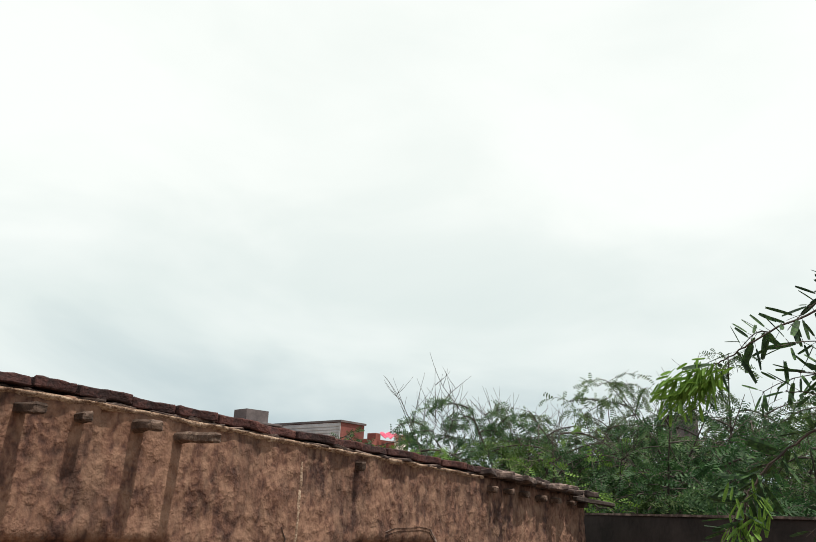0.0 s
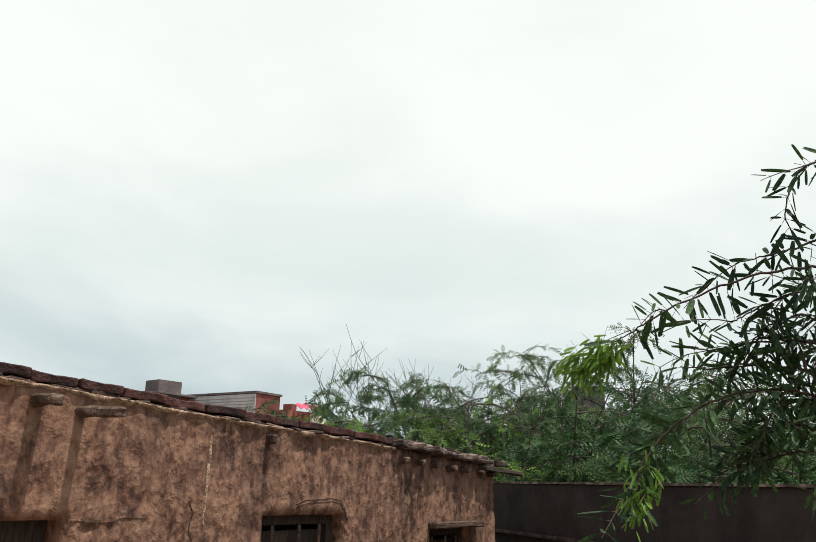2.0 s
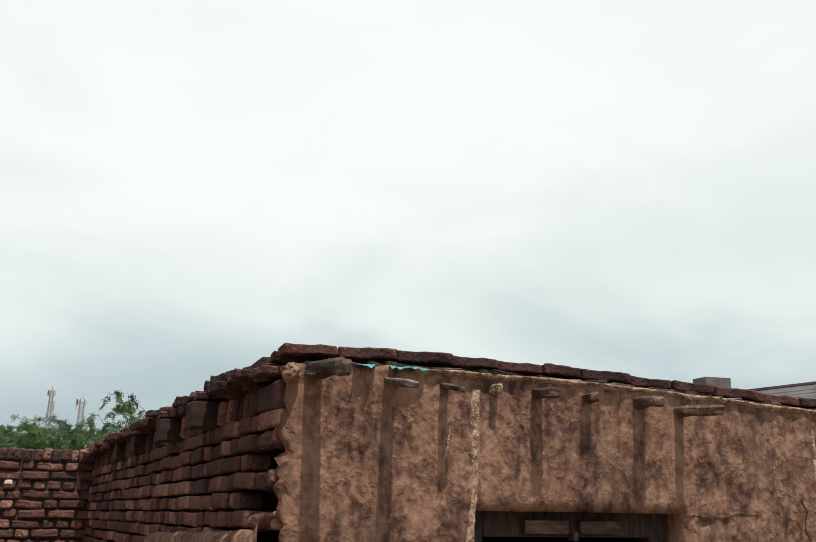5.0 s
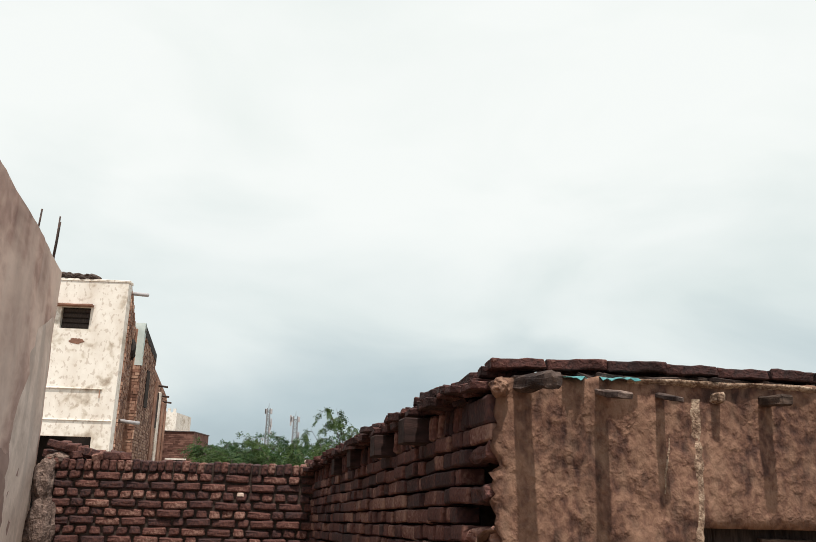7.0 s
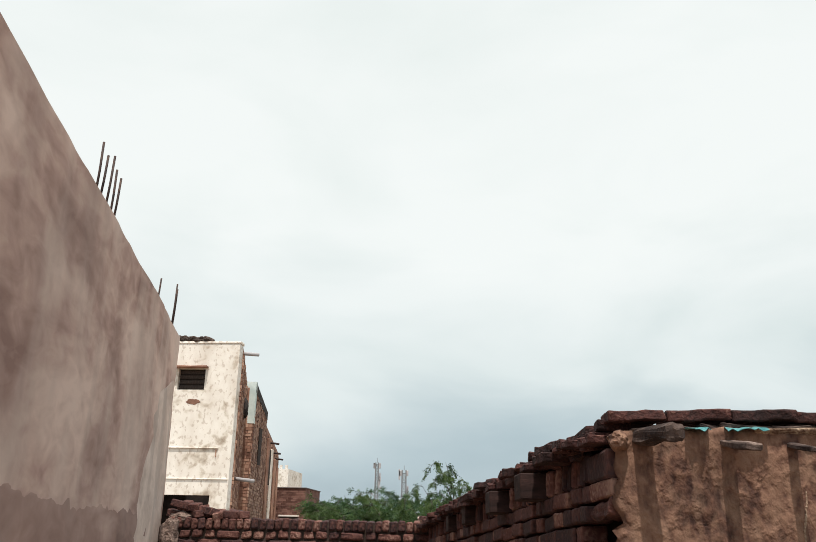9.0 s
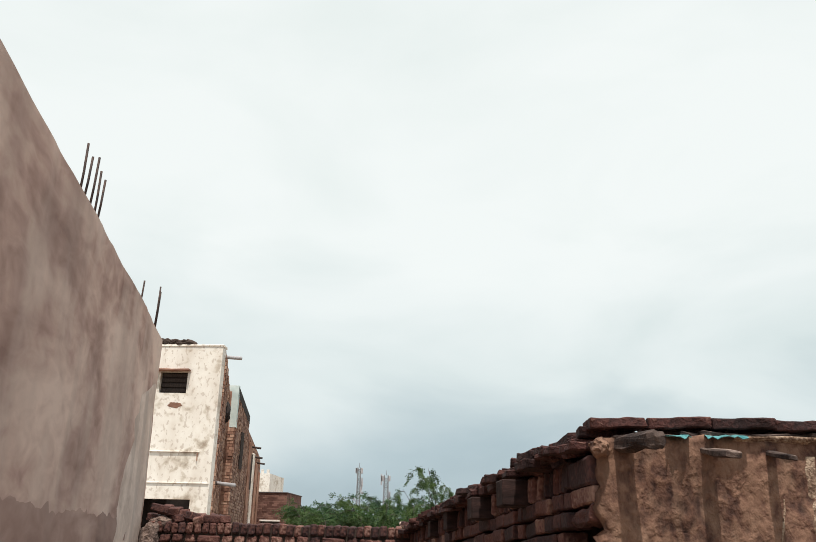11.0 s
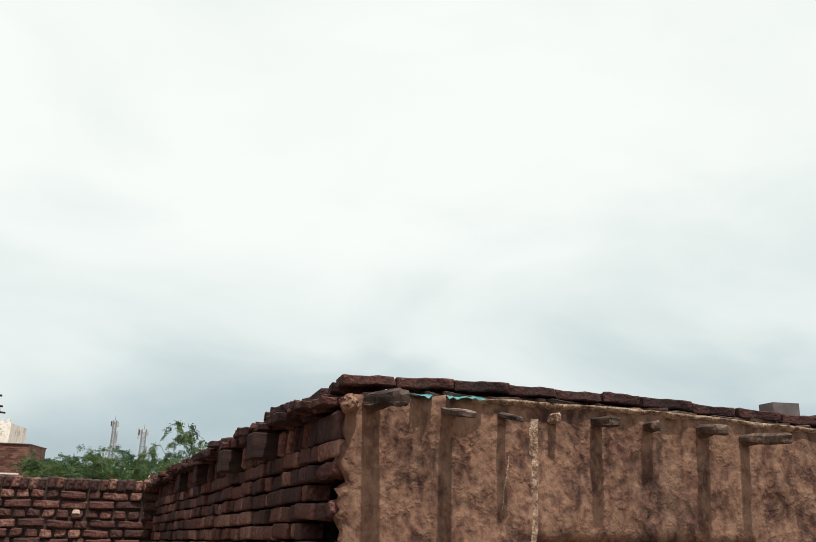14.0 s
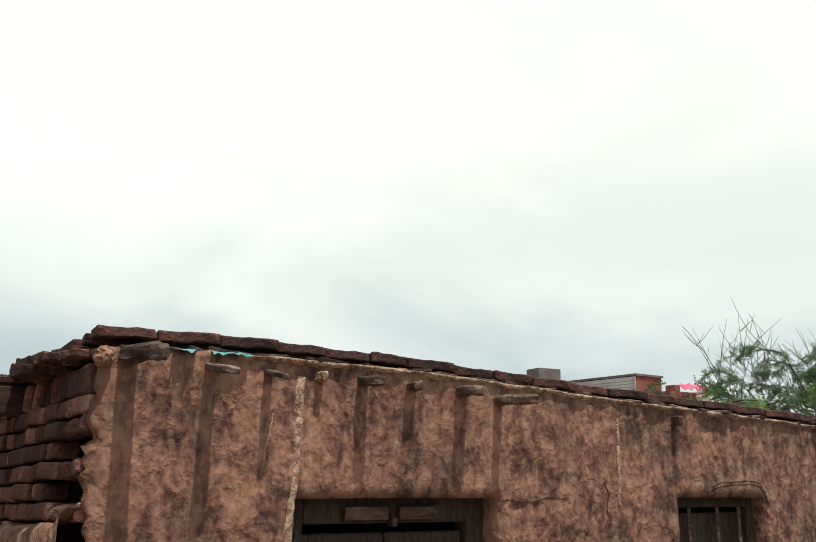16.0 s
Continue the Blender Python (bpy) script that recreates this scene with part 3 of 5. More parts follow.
# ---- the mud house: brick side wall ----
CORNER, BACK = Vector((1.275, 3.24)), Vector((0.435, 8.2))
SIDE_DIR = (BACK - CORNER).normalized()
SIDE_LEN = (BACK - CORNER).length
SIDE_DROP = -0.058
SIDE_ANG = math.degrees(math.atan2(SIDE_DIR.y, SIDE_DIR.x))
SIDE_N = Vector((-SIDE_DIR.y, SIDE_DIR.x))


def side_point(u, z, out=0.0):
    """A point of the side wall: u along it from the front corner, z at the corner's height scale, out of its face."""
    p = CORNER + SIDE_DIR * u + SIDE_N * out
    return (p.x, p.y, z + SIDE_DROP * u)


def side_wall():
    verts, faces = [], []
    for u in (0.36, SIDE_LEN):
        for out in (-0.05, -0.42):
            for z in (0.0, 2.44):
                p = side_point(u, z, out)
                verts.append((p[0], p[1], max(p[2], 0.0) if z else 0.0))
    faces = [(0, 1, 3, 2), (4, 6, 7, 5), (0, 4, 5, 1), (2, 3, 7, 6), (1, 5, 7, 3), (0, 2, 6, 4)]
    ob = part("wall_side", mesh_np("wall_side", verts, faces), MORTAR)
    return tagged(ob, "unplastered weathered brick side wall with ragged corner", "wall", kind="structure")


WALL_SIDE = side_wall()


def side_matrix(u, z, out, rnd, wob=1.0):
    x, y, zz = side_point(u, z, out)
    return pose(x, y, zz, 0, 0, SIDE_ANG) @ pose(0, 0, 0, rnd.uniform(-wob, wob) * 1.2, -math.degrees(math.atan(SIDE_DROP)) + rnd.uniform(-wob, wob), rnd.uniform(-wob, wob) * 2.4)


def side_bricks():
    rnd = random.Random(21)
    lengths = (0.222, 0.205, 0.19)
    stretch = [(L, piece_mesh("brick", (L, 0.10, 0.059), BRICK_DARK, 60 + 3 * k + i, 0.007, 1, 0.006)) for k, L in enumerate(lengths) for i in range(3)]
    header = [(L, piece_mesh("brick", (L, 0.10, 0.059), BRICK_DARK, 70 + 3 * k + i, 0.007, 1, 0.006)) for k, L in enumerate((0.106, 0.098, 0.088)) for i in range(3)]
    broken = [piece_mesh("brick", (0.21, 0.11, 0.059), BRICK_DARK, 75 + k, 0.022, 4, 0.008) for k in range(4)]
    rowlock = [piece_mesh("brick", (0.048, 0.10, 0.108), BRICK_DARK, 80 + k, 0.009, 1, 0.009) for k in range(5)]
    # leaning bricks on edge under the eaves, broken by jutting timber ends
    ends = [(0.78, 0.12), (1.555, 0.12), (2.45, 0.14), (3.3, 0.13)]
    u = 0.23
    part("brick", stretch[0][1], BRICK_DARK, WALL_SIDE, place=side_matrix(0.10, 2.385, 0.0, rnd) @ Matrix.Diagonal((1.0, 1, 1.6, 1)))
    while u < SIDE_LEN - 0.05:
        if not any(a - 0.04 < u < a + w + 0.02 for a, w in ends):
            lean = pose(0, 0, 0, 0, -9 + rnd.uniform(-4, 4), 0)
            part("brick", rowlock[rnd.randrange(5)], BRICK_DARK, WALL_SIDE, place=side_matrix(u + 0.03, 2.392 + rnd.uniform(-0.006, 0.006), rnd.uniform(-0.022, 0.016), rnd, 2.0) @ lean)
        u += 0.060 + rnd.uniform(0, 0.006)
    for k, (a, w) in enumerate(ends):
        bm = box(0, -0.3, -0.056, w, 0.165 - 0.02 * k, 0.056, bevel=0.005, jitter=0.002, cuts=1, seed=k + 4)
        x, y, z = side_point(a, 2.388, 0.0)
        part("beam", bm, TIMBER, WALL_SIDE, "dark squared timber end jutting from the brickwork", pose(x, y, z, 0, 0, SIDE_ANG) @ pose(0, 0, 0, 0, 3.3, 0))
    z, row = 2.305, 0
    while z > 1.62:
        # every second course is broken back from the corner
        deep = row in (2, 4, 6)
        u = 0.33 if deep else 0.215
        if not deep and row:
            part("brick", broken[row % 4], BRICK_DARK, WALL_SIDE, place=side_matrix(0.10, z, -0.012, rnd, 3))
        elif row == 0:
            part("brick", stretch[1][1], BRICK_DARK, WALL_SIDE, place=side_matrix(0.10, z, -0.005, rnd, 1))
        while u < SIDE_LEN - 0.06:
            kinds = header if row in (2, 5, 8) else stretch
            if rnd.random() < (0.6 if kinds is stretch and u < 1.2 else 0.35):
                kinds = header if kinds is stretch else stretch
            L, me = kinds[rnd.randrange(9)]
            proud = rnd.uniform(-0.014, 0.010) + (0.015 if u < 0.3 and row % 2 else 0.0)
            part("brick", me, BRICK_DARK, WALL_SIDE, place=side_matrix(u + L / 2, z + rnd.uniform(-0.004, 0.004), proud, rnd, 2.2))
            u += L + rnd.uniform(0.013, 0.022)
        z -= 0.070
        row += 1
    # flakes, tiles and broken bricks lying in layers along the eaves
    flakes = [piece_mesh("coping_brick", (0.10 + 0.022 * k, 0.15 + 0.03 * (k % 3), 0.024 + 0.006 * (k % 3)), COPING, 90 + k, 0.014, 3, 0.004) for k in range(6)]
    for height, step, out, wob in ((2.468, 0.12, 0.015, 5), (2.494, 0.10, 0.0, 8), (2.520, 0.095, -0.05, 7)):
        u = 0.05
        while u < SIDE_LEN:
            me = flakes[rnd.randrange(6)]
            part("brick", me, COPING, WALL_SIDE, place=side_matrix(u + 0.06, height + 0.004 * min(u, 1.0) + rnd.uniform(-0.009, 0.011), out + rnd.uniform(-0.03, 0.04), rnd, wob))
            u += step * rnd.uniform(0.75, 1.3)
    bits = [piece_mesh("rubble_piece", (0.065, 0.07, 0.026), COPING, 100 + k, 0.014, 2, 0.003) for k in range(4)]
    for i in range(70):
        uu = 0.15 + i * (SIDE_LEN - 0.2) / 70
        part("stone", bits[i % 4], COPING, WALL_SIDE, place=side_matrix(uu, 2.465 + rnd.uniform(-0.02, 0.075), rnd.uniform(-0.02, 0.06), rnd, 18))


side_bricks()


def lump(name, centre, size, mat, label, parent, seed):
    bm = bmesh.new()
    bmesh.ops.create_icosphere(bm, subdivisions=4, radius=1.0)
    for v in bm.verts:
        k = 1 + 0.28 * fbm(v.co.x * 1.6 + seed, v.co.y * 1.6, v.co.z * 1.6)
        v.co = Vector((v.co.x * size[0], v.co.y * size[1], v.co.z * size[2])) * k
    return part(name, bm, mat, parent, label, Matrix.Translation(centre))


lump("plaster_lump", (1.262, 3.19, 2.455), (0.036, 0.04, 0.034), MUD, "lump of broken mud plaster at the corner", WALL_FRONT, 3)


def plaster_footing():
    """The plastered lower part of the side wall, with its ragged top ledge."""
    n, verts, faces = 60, [], []
    for i in range(n + 1):
        u = -0.03 + i * 2.0 / n
        top = 1.925 - 0.085 * u + 0.016 * fbm(u * 6, 2, 0) + 0.045 * max(0.0, 1 - (u + 0.03) / 0.14) ** 1.5
        for out, z in ((0.085, 0.0), (0.09 + 0.008 * fbm(u * 8, 0, 1), top - 0.02), (0.07, top), (-0.03, top + 0.004)):
            p = CORNER + SIDE_DIR * u + SIDE_N * out
            verts.append((p.x, p.y, z))
        if i:
            o = (i - 1) * 4
            faces += [(o + c, o + c + 1, o + c + 5, o + c + 4) for c in range(3)]
    part("plaster_footing", mesh_np("plaster_footing", verts, faces, True), MUD, WALL_SIDE, "remaining mud plaster low on the side wall")


plaster_footing()

# ---- brick yard wall ----
YARD_Y, YARD_X0, YARD_X1, YARD_TOP = 8.2, -2.12, 0.46, 2.215


def yard_wall():
    rnd = random.Random(31)
    ob = part("wall_yard", box(YARD_X0, YARD_Y + 0.03, 0, YARD_X1, YARD_Y + 0.2, YARD_TOP - 0.02), MORTAR)
    tagged(ob, "weathered red brick yard wall with header coping", "wall", kind="structure")
    stretch = [piece_mesh("brick", (0.215, 0.09, 0.064), BRICK, 110 + k, 0.011, 2, 0.011) for k in range(4)]
    header = [piece_mesh("brick", (0.100, 0.09, 0.064), BRICK, 120 + k, 0.011, 2, 0.011) for k in range(4)]
    cap = [piece_mesh("brick", (0.064, 0.22, 0.100), BRICK, 130 + k, 0.011, 2, 0.012) for k in range(5)]
    x = YARD_X0 + 0.035
    while x < YARD_X1 - 0.03:
        part("brick", cap[rnd.randrange(5)], BRICK, ob, place=pose(x, YARD_Y + 0.10 + rnd.uniform(-0.012, 0.012), YARD_TOP - 0.052 + rnd.uniform(-0.007, 0.007), rnd.uniform(-3, 3), rnd.uniform(-3, 3), rnd.uniform(-3, 3)))
        x += 0.071 + rnd.uniform(0, 0.006)
    z, row = YARD_TOP - 0.148, 0
    while z > 1.25:
        x = YARD_X0 + (0.06 if row % 2 else 0.0)
        while x < YARD_X1 - 0.02:
            kind = header if row % 2 == 0 else stretch
            if rnd.random() < 0.15:
                kind = header if kind is stretch else stretch
            L = 0.222 if kind is stretch else 0.106
            part("brick", kind[rnd.randrange(4)], BRICK, ob, place=pose(x + L / 2, YARD_Y + 0.04 + rnd.uniform(-0.014, 0.010), z + rnd.uniform(-0.006, 0.006), rnd.uniform(-4, 2), rnd.uniform(-1.8, 1.8), rnd.uniform(-3, 3)))
            x += L + rnd.uniform(0.010, 0.018)
        z -= 0.0812
        row += 1
    return ob


WALL_YARD = yard_wall()

# ---- tall plastered neighbour wall ----
LEFT_A, LEFT_B, LEFT_TOP = Vector((-0.22, -0.8)), Vector((-2.205, 8.23)), 4.0
LEFT_DIR = (LEFT_B - LEFT_A).normalized()
LEFT_LEN = (LEFT_B - LEFT_A).length
LEFT_N = Vector((LEFT_DIR.y, -LEFT_DIR.x))


def left_point(u, z, out=0.0):
    p = LEFT_A + LEFT_DIR * u + LEFT_N * out
    return (p.x, p.y, z)


def left_wall():
    nu, nz, verts, faces = 70, 34, [], []
    for back in (0, 1):
        for j in range(nz + 1):
            for i in range(nu + 1):
                u, z = LEFT_LEN * i / nu, LEFT_TOP * j / nz
                out = -0.24 if back else 0.018 * fbm(u * 0.7, 3, z * 0.7) + 0.005 * fbm(u * 3, 1, z * 3)
                zz = z + (0.005 * fbm(u * 1.3, 0, 9) + 0.004 * fbm(u * 7, 0, 5) if j == nz else 0)
                verts.append(left_point(u - (0.02 if i == nu and j == nz else 0), zz, out))
    off, w = (nu + 1) * (nz + 1), nu + 1
    for j in range(nz):
        for i in range(nu):
            a = j * w + i
            faces += [(a, a + 1, a + w + 1, a + w), (a + off + w, a + off + w + 1, a + off + 1, a + off)]
    top = len(verts)
    verts += [verts[nz * w + i] for i in range(w)] + [verts[off + nz * w + i] for i in range(w)]
    for i in range(nu):
        a = top + i
        faces.append((a, a + 1, a + 1 + w, a + w))
    for j in range(nz):
        for a, flip in ((j * w, 0), (j * w + nu, 1)):
            f = (a, a + w, a + w + off, a + off)
            faces.append(f[::-1] if flip else f)
    ob = part("wall_neighbour", mesh_np("wall_neighbour", verts, faces, True), CEMENT)
    tagged(ob, "tall grey-brown cement plastered wall with water stains", "wall", kind="structure")
    # paler cement patch near the far corner
    verts, faces, n = [], [], 40
    for i in range(n + 1):
        z = 0.2 + 3.35 * i / n
        w0 = float(np.interp(z, [0.2, 1.6, 2.2, 3.0, 3.3, 3.55], [1.6, 1.55, 1.5, 1.1, 0.8, 0.06])) + 0.22 * fbm(2, 6, z * 2.6) + 0.07 * fbm(2, 6, z * 8, 5)
        for k in range(9):
            f = k / 8
            u = LEFT_LEN - 0.02 - max(w0, 0.05) * (1 - f)
            verts.append(left_point(u, z, 0.018 * fbm(u * 0.7, 3, z * 0.7) + 0.005 * fbm(u * 3, 1, z * 3) + (0.007 if 0 < k < 8 and 0 < i < n else -0.002)))
        if i:
            o = (i - 1) * 9
            faces += [(o + c, o + c + 1, o + c + 10, o + c + 9) for c in range(8)]
    part("cement_patch", mesh_np("cement_patch", verts, faces, True), CEMENT_PALE, ob, "paler washed cement patch by the corner")
    verts, faces, n = [], [], 60
    for i in range(n + 1):
        uu = 2.2 + 6.1 * i / n
        top = 2.42 - 0.02 * uu + 0.05 * fbm(uu * 0.6, 8, 2, 3) + 0.008 * fbm(uu * 6, 8, 2)
        for k in range(9):
            z = 0.1 + (top - 0.1) * (k / 8) ** 0.5
            verts.append(left_point(uu, z, 0.006 + 0.018 * fbm(uu * 0.7, 3, z * 0.7) + 0.005 * fbm(uu * 3, 1, z * 3) - (0.008 if k == 8 else 0.0)))
        if i:
            o = (i - 1) * 9
            faces += [(o + c, o + 9 + c, o + 10 + c, o + 1 + c) for c in range(8)]
    part("damp_patch", mesh_np("damp_patch", verts, faces, True), CEMENT_DAMP, ob, "darker damp cement low on the wall")
    # reinforcing rods left standing along the top
    for u, h, lean in ((5.44, 0.33, 0), (5.54, 0.29, 1), (5.69, 0.36, 1), (5.83, 0.33, 0), (5.92, 0.31, 1), (7.78, 0.20, 1), (8.68, 0.42, 1), (8.73, 0.38, 1)):
        x, y, z = left_point(u, LEFT_TOP - 0.05, -0.03)
        top = Vector((x + lean * 0.012, y + 0.01, z + h + 0.05))
        v, f = tubes([[(Vector((x, y, z)), 0.008), (Vector((x, y, z)).lerp(top, 0.5) + Vector((0.003, 0, 0)), 0.008), (top, 0.008)]], 6)
        part("rod", mesh_np("rod", v, f, True), STEEL, ob, "rusty reinforcing rod")
    return ob


WALL_LEFT = left_wall()
for k, (x, y, z, a, b, c) in enumerate(((-2.08, 8.15, 1.98, 0.10, 0.08, 0.22), (-2.06, 8.14, 1.6, 0.12, 0.10, 0.3), (-2.02, 8.28, 2.20, 0.11, 0.10, 0.07), (-1.8, 8.33, 2.21, 0.09, 0.08, 0.04))):
    lump("mortar_lump", (x, y, z), (a, b, c), ROUGH_MORTAR, "rough grey lump of spilled mortar", WALL_YARD, k * 5)

part("lime_spot", box(-0.31, 8.183, 1.905, -0.25, 8.2, 1.945, bevel=0.006, jitter=0.005, cuts=2), CEMENT_PALE, WALL_YARD, "splash of white lime on a brick")
pale = part("pale_stone", piece_mesh("pale_stone", (0.085, 0.07, 0.05), CEMENT_PALE, 201, 0.012, 3, 0.02), CEMENT_PALE, None, "", pose(0.33, 8.3, 2.238, 8, 20, 30))
tagged(pale, "small pale stone lying along the yard wall", "stone")

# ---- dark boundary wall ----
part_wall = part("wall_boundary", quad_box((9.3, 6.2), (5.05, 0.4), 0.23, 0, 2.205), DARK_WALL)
tagged(part_wall, "dark plastered boundary wall with pale worn top", "wall", kind="structure")
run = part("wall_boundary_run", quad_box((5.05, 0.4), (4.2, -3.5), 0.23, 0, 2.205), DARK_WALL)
tagged(run, "dark plastered boundary wall in tree shade", "wall", kind="structure")
cap_bm = quad_box((9.32, 6.19), (5.03, 0.37), 0.25, 2.207, 2.222)
part("coping", cap_bm, STONE, part_wall, "thin pale mortar coping")
part("ledge", quad_box((9.11, 6.34), (4.86, 0.54), 0.035, 1.825, 1.845), STONE, part_wall, "thin pale mortar ledge")

# ---- the house's hidden walls, added unseen to keep the rooms dark ----
for nm, p, q in (("wall_end", (END_X - 0.01, 3.555), (6.15, 8.2)), ("wall_back", (6.15, 8.22), (0.46, 8.22))):
    ob = part(nm, quad_box(p, q, 0.25 if nm == "wall_end" else -0.25, 0, 2.12), MUD)
    tagged(ob, "unseen plain mud wall closing in the low house", "wall", kind="structure")


# ---- far buildings ----
def holed(x0, x1, z0, z1, y0, y1, holes):
    """A wall slab in the xz plane with real openings."""
    xs = sorted({x0, x1, *(h[0] for h in holes), *(h[1] for h in holes)})
    zs = sorted({z0, z1, *(h[2] for h in holes), *(h[3] for h in holes)})
    nx, nz = len(xs), len(zs)

    def solid(i, j):
        if not (0 <= i < nx - 1 and 0 <= j < nz - 1):
            return False
        x, z = (xs[i] + xs[i + 1]) / 2, (zs[j] + zs[j + 1]) / 2
        return not any(h[0] < x < h[1] and h[2] < z < h[3] for h in holes)

    verts = [(x, y, z) for y in (y0, y1) for z in zs for x in xs]
    off, faces = nx * nz, []
    for j in range(nz - 1):
        for i in range(nx - 1):
            if not solid(i, j):
                continue
            a, b, c, d = j * nx + i, j * nx + i + 1, (j + 1) * nx + i + 1, (j + 1) * nx + i
            faces += [(a, b, c, d), (d + off, c + off, b + off, a + off)]
            for (di, dj), (p, q) in (((0, -1), (a, b)), ((1, 0), (b, c)), ((0, 1), (c, d)), ((-1, 0), (d, a))):
                if not solid(i + di, j + dj):
                    faces.append((q, p, p + off, q + off))
    return mesh_np("wall", verts, faces)


def brick_face(p, q, z0, z1, out, name="brickwork"):
    """Courses of bricks, joined, standing a little proud on a far wall from p to q."""
    rnd = random.Random(int(abs(p[1]) * 10))
    d = Vector((q[0] - p[0], q[1] - p[1]))
    L = d.length
    d.normalize()
    n = Vector((d.y, -d.x))
    verts, faces = [], []
    z, row = z0, 0
    while z < z1 - 0.05:
        u = -0.1 if row % 2 else 0.0
        while u < L:
            a, b = max(u, 0), min(u + 0.225, L)
            o = out + rnd.uniform(0, 0.02)
            if b - a > 0.05 and rnd.random() > 0.02:
                base = len(verts)
                for uu, zz in ((a, z), (b, z), (b, z + 0.072), (a, z + 0.072)):
                    for oo in (0.0, o):
                        pt = Vector(p[:2]) + d * uu + n * oo
                        verts.append((pt.x, pt.y, zz))
                faces += [(base + 1, base + 3, base + 5, base + 7), (base, base + 1, base + 7, base + 6), (base + 2, base + 4, base + 5, base + 3), (base + 6, base + 7, base + 5, base + 4), (base, base + 2, base + 3, base + 1)]
            u += 0.24
        z += 0.085
        row += 1
    return mesh_np(name, verts, faces)


SIDE_K = -0.19  # plan slope of the far building's brick flank


def white_building():
    base = new("white_building")
    base.location = (-4.17, 17.0, 0)
    tagged(base, "old two-storey house, flaking white front and brick flank", "house")

    def put(name, me, mat, label="", place=None):
        return part(name, me, mat, base, label, place)

    front = put("front_wall", holed(-6.2, 0, 0, 5.94, 0, 0.25, [(-1.32, -0.72, 4.92, 5.38), (-2.6, -0.38, 1.2, 2.72), (-4.6, -3.6, 3.9, 5.2)]), WHITE, "flaking whitewashed front wall")
    put("parapet", box(-6.2, -0.015, 5.945, 0.02, 0.27, 6.0, bevel=0.01, jitter=0.01, cuts=4), WHITE)
    put("ledge", box(-6.2, -0.03, 3.67, -0.28, -0.002, 3.695, bevel=0.006), WHITE, "thin worn plaster ledge")
    put("ledge", box(-6.2, -0.022, 3.035, -0.02, -0.002, 3.055, bevel=0.005), WHITE, "thin worn plaster ledge")
    put("downpipe_stub", box(-0.33, -0.03, 3.50, -0.312, -0.002, 3.665, bevel=0.004), FAR_BRICK)
    put("window_hood", box(-1.42, -0.14, 5.385, -0.66, -0.002, 5.43, bevel=0.01, jitter=0.012, cuts=3), FAR_BRICK, "rough brown cement window hood")
    win = put("window", box(-1.32, 0.12, 4.92, -0.72, 0.16, 5.38), DARK_WOOD, "dark shuttered window")
    for k in range(4):
        part("slat", box(-1.31, 0.08, 4.95 + k * 0.11, -0.73, 0.118, 5.03 + k * 0.11, bevel=0.008), DARK_WOOD, win)
    lump("bare_patch", (-0.93, -0.002, 4.66), (0.14, 0.006, 0.06), FAR_BRICK, "patch where the plaster fell off", base, 2)
    put("inner_wall", box(-6.0, 2.2, 0, -1.1, 2.4, 5.9), DARK_WALL, "dark room wall inside")
    put("roof", box(-6.2, 0.26, 5.70, -1.48, 4.9, 5.86), FAR_GREY)
    # brick flank, in three runs
    def flank(y):
        return SIDE_K * y
    runs = [(0.02, 5.2, 5.92, 0.0), (5.2, 11.2, 5.85, 0.0), (11.2, 23.0, 5.55, 0.0)]
    for k, (a, b, top, out) in enumerate(runs):
        p, q = (flank(a) + out, a + 0.25 if k == 0 else a), (flank(b) + out - (0.26 if k == 0 else 0.0), b)
        put("flank_wall", quad_box(q, p, 0.4, 0, top), FAR_BRICK, "bare brick flank wall")
        me = brick_face((p[0], p[1] + 17), (q[0], q[1] + 17), 1.6, top - 0.1, 0.018)
        ob = put("brickwork", me, FAR_BRICK, "", Matrix.Translation((0, -17.0, 0)))
        tagged(ob, "courses of weathered bare bricks", kind="stuff")
    me = brick_face((flank(5.2) - 1.2, 5.19), (flank(5.2), 5.19), 1.6, 4.8, 0.018)
    tagged(put("brickwork", me, FAR_BRICK), "courses of weathered bare bricks", kind="stuff")
    put("stair_head", quad_box((flank(5.2) + 0.03, 5.17), (flank(5.2) - 1.2, 5.17), 0.12, 4.85, 6.02), FAR_BLUE, "pale blue painted stair head wall")
    put("stair_parapet", quad_box((flank(11.2) + 0.04, 11.2), (flank(5.2) + 0.04, 5.2), 0.12, 5.72, 5.98), DARK_WALL, "dark-edged stair parapet")
    for y in (12.2, 15.0, 18.0, 21.0):
        put("pier", box(flank(y) - 0.1, y, 0, flank(y) + 0.08, y + 0.3, 5.2 - 0.05 * (y - 12), bevel=0.02), WHITE if y == 15.0 else FAR_BRICK, "plastered pier on the flank")
    for y, z in ((14.0, 5.2), (16.0, 5.0), (19.0, 5.0)):
        v, f = tubes([[(Vector((flank(y), y, z)), 0.04), (Vector((flank(y) + 0.4, y, z - 0.05)), 0.04)]], 8)
        put("spout", mesh_np("spout", v, f, True), STEEL, "short waste pipe")
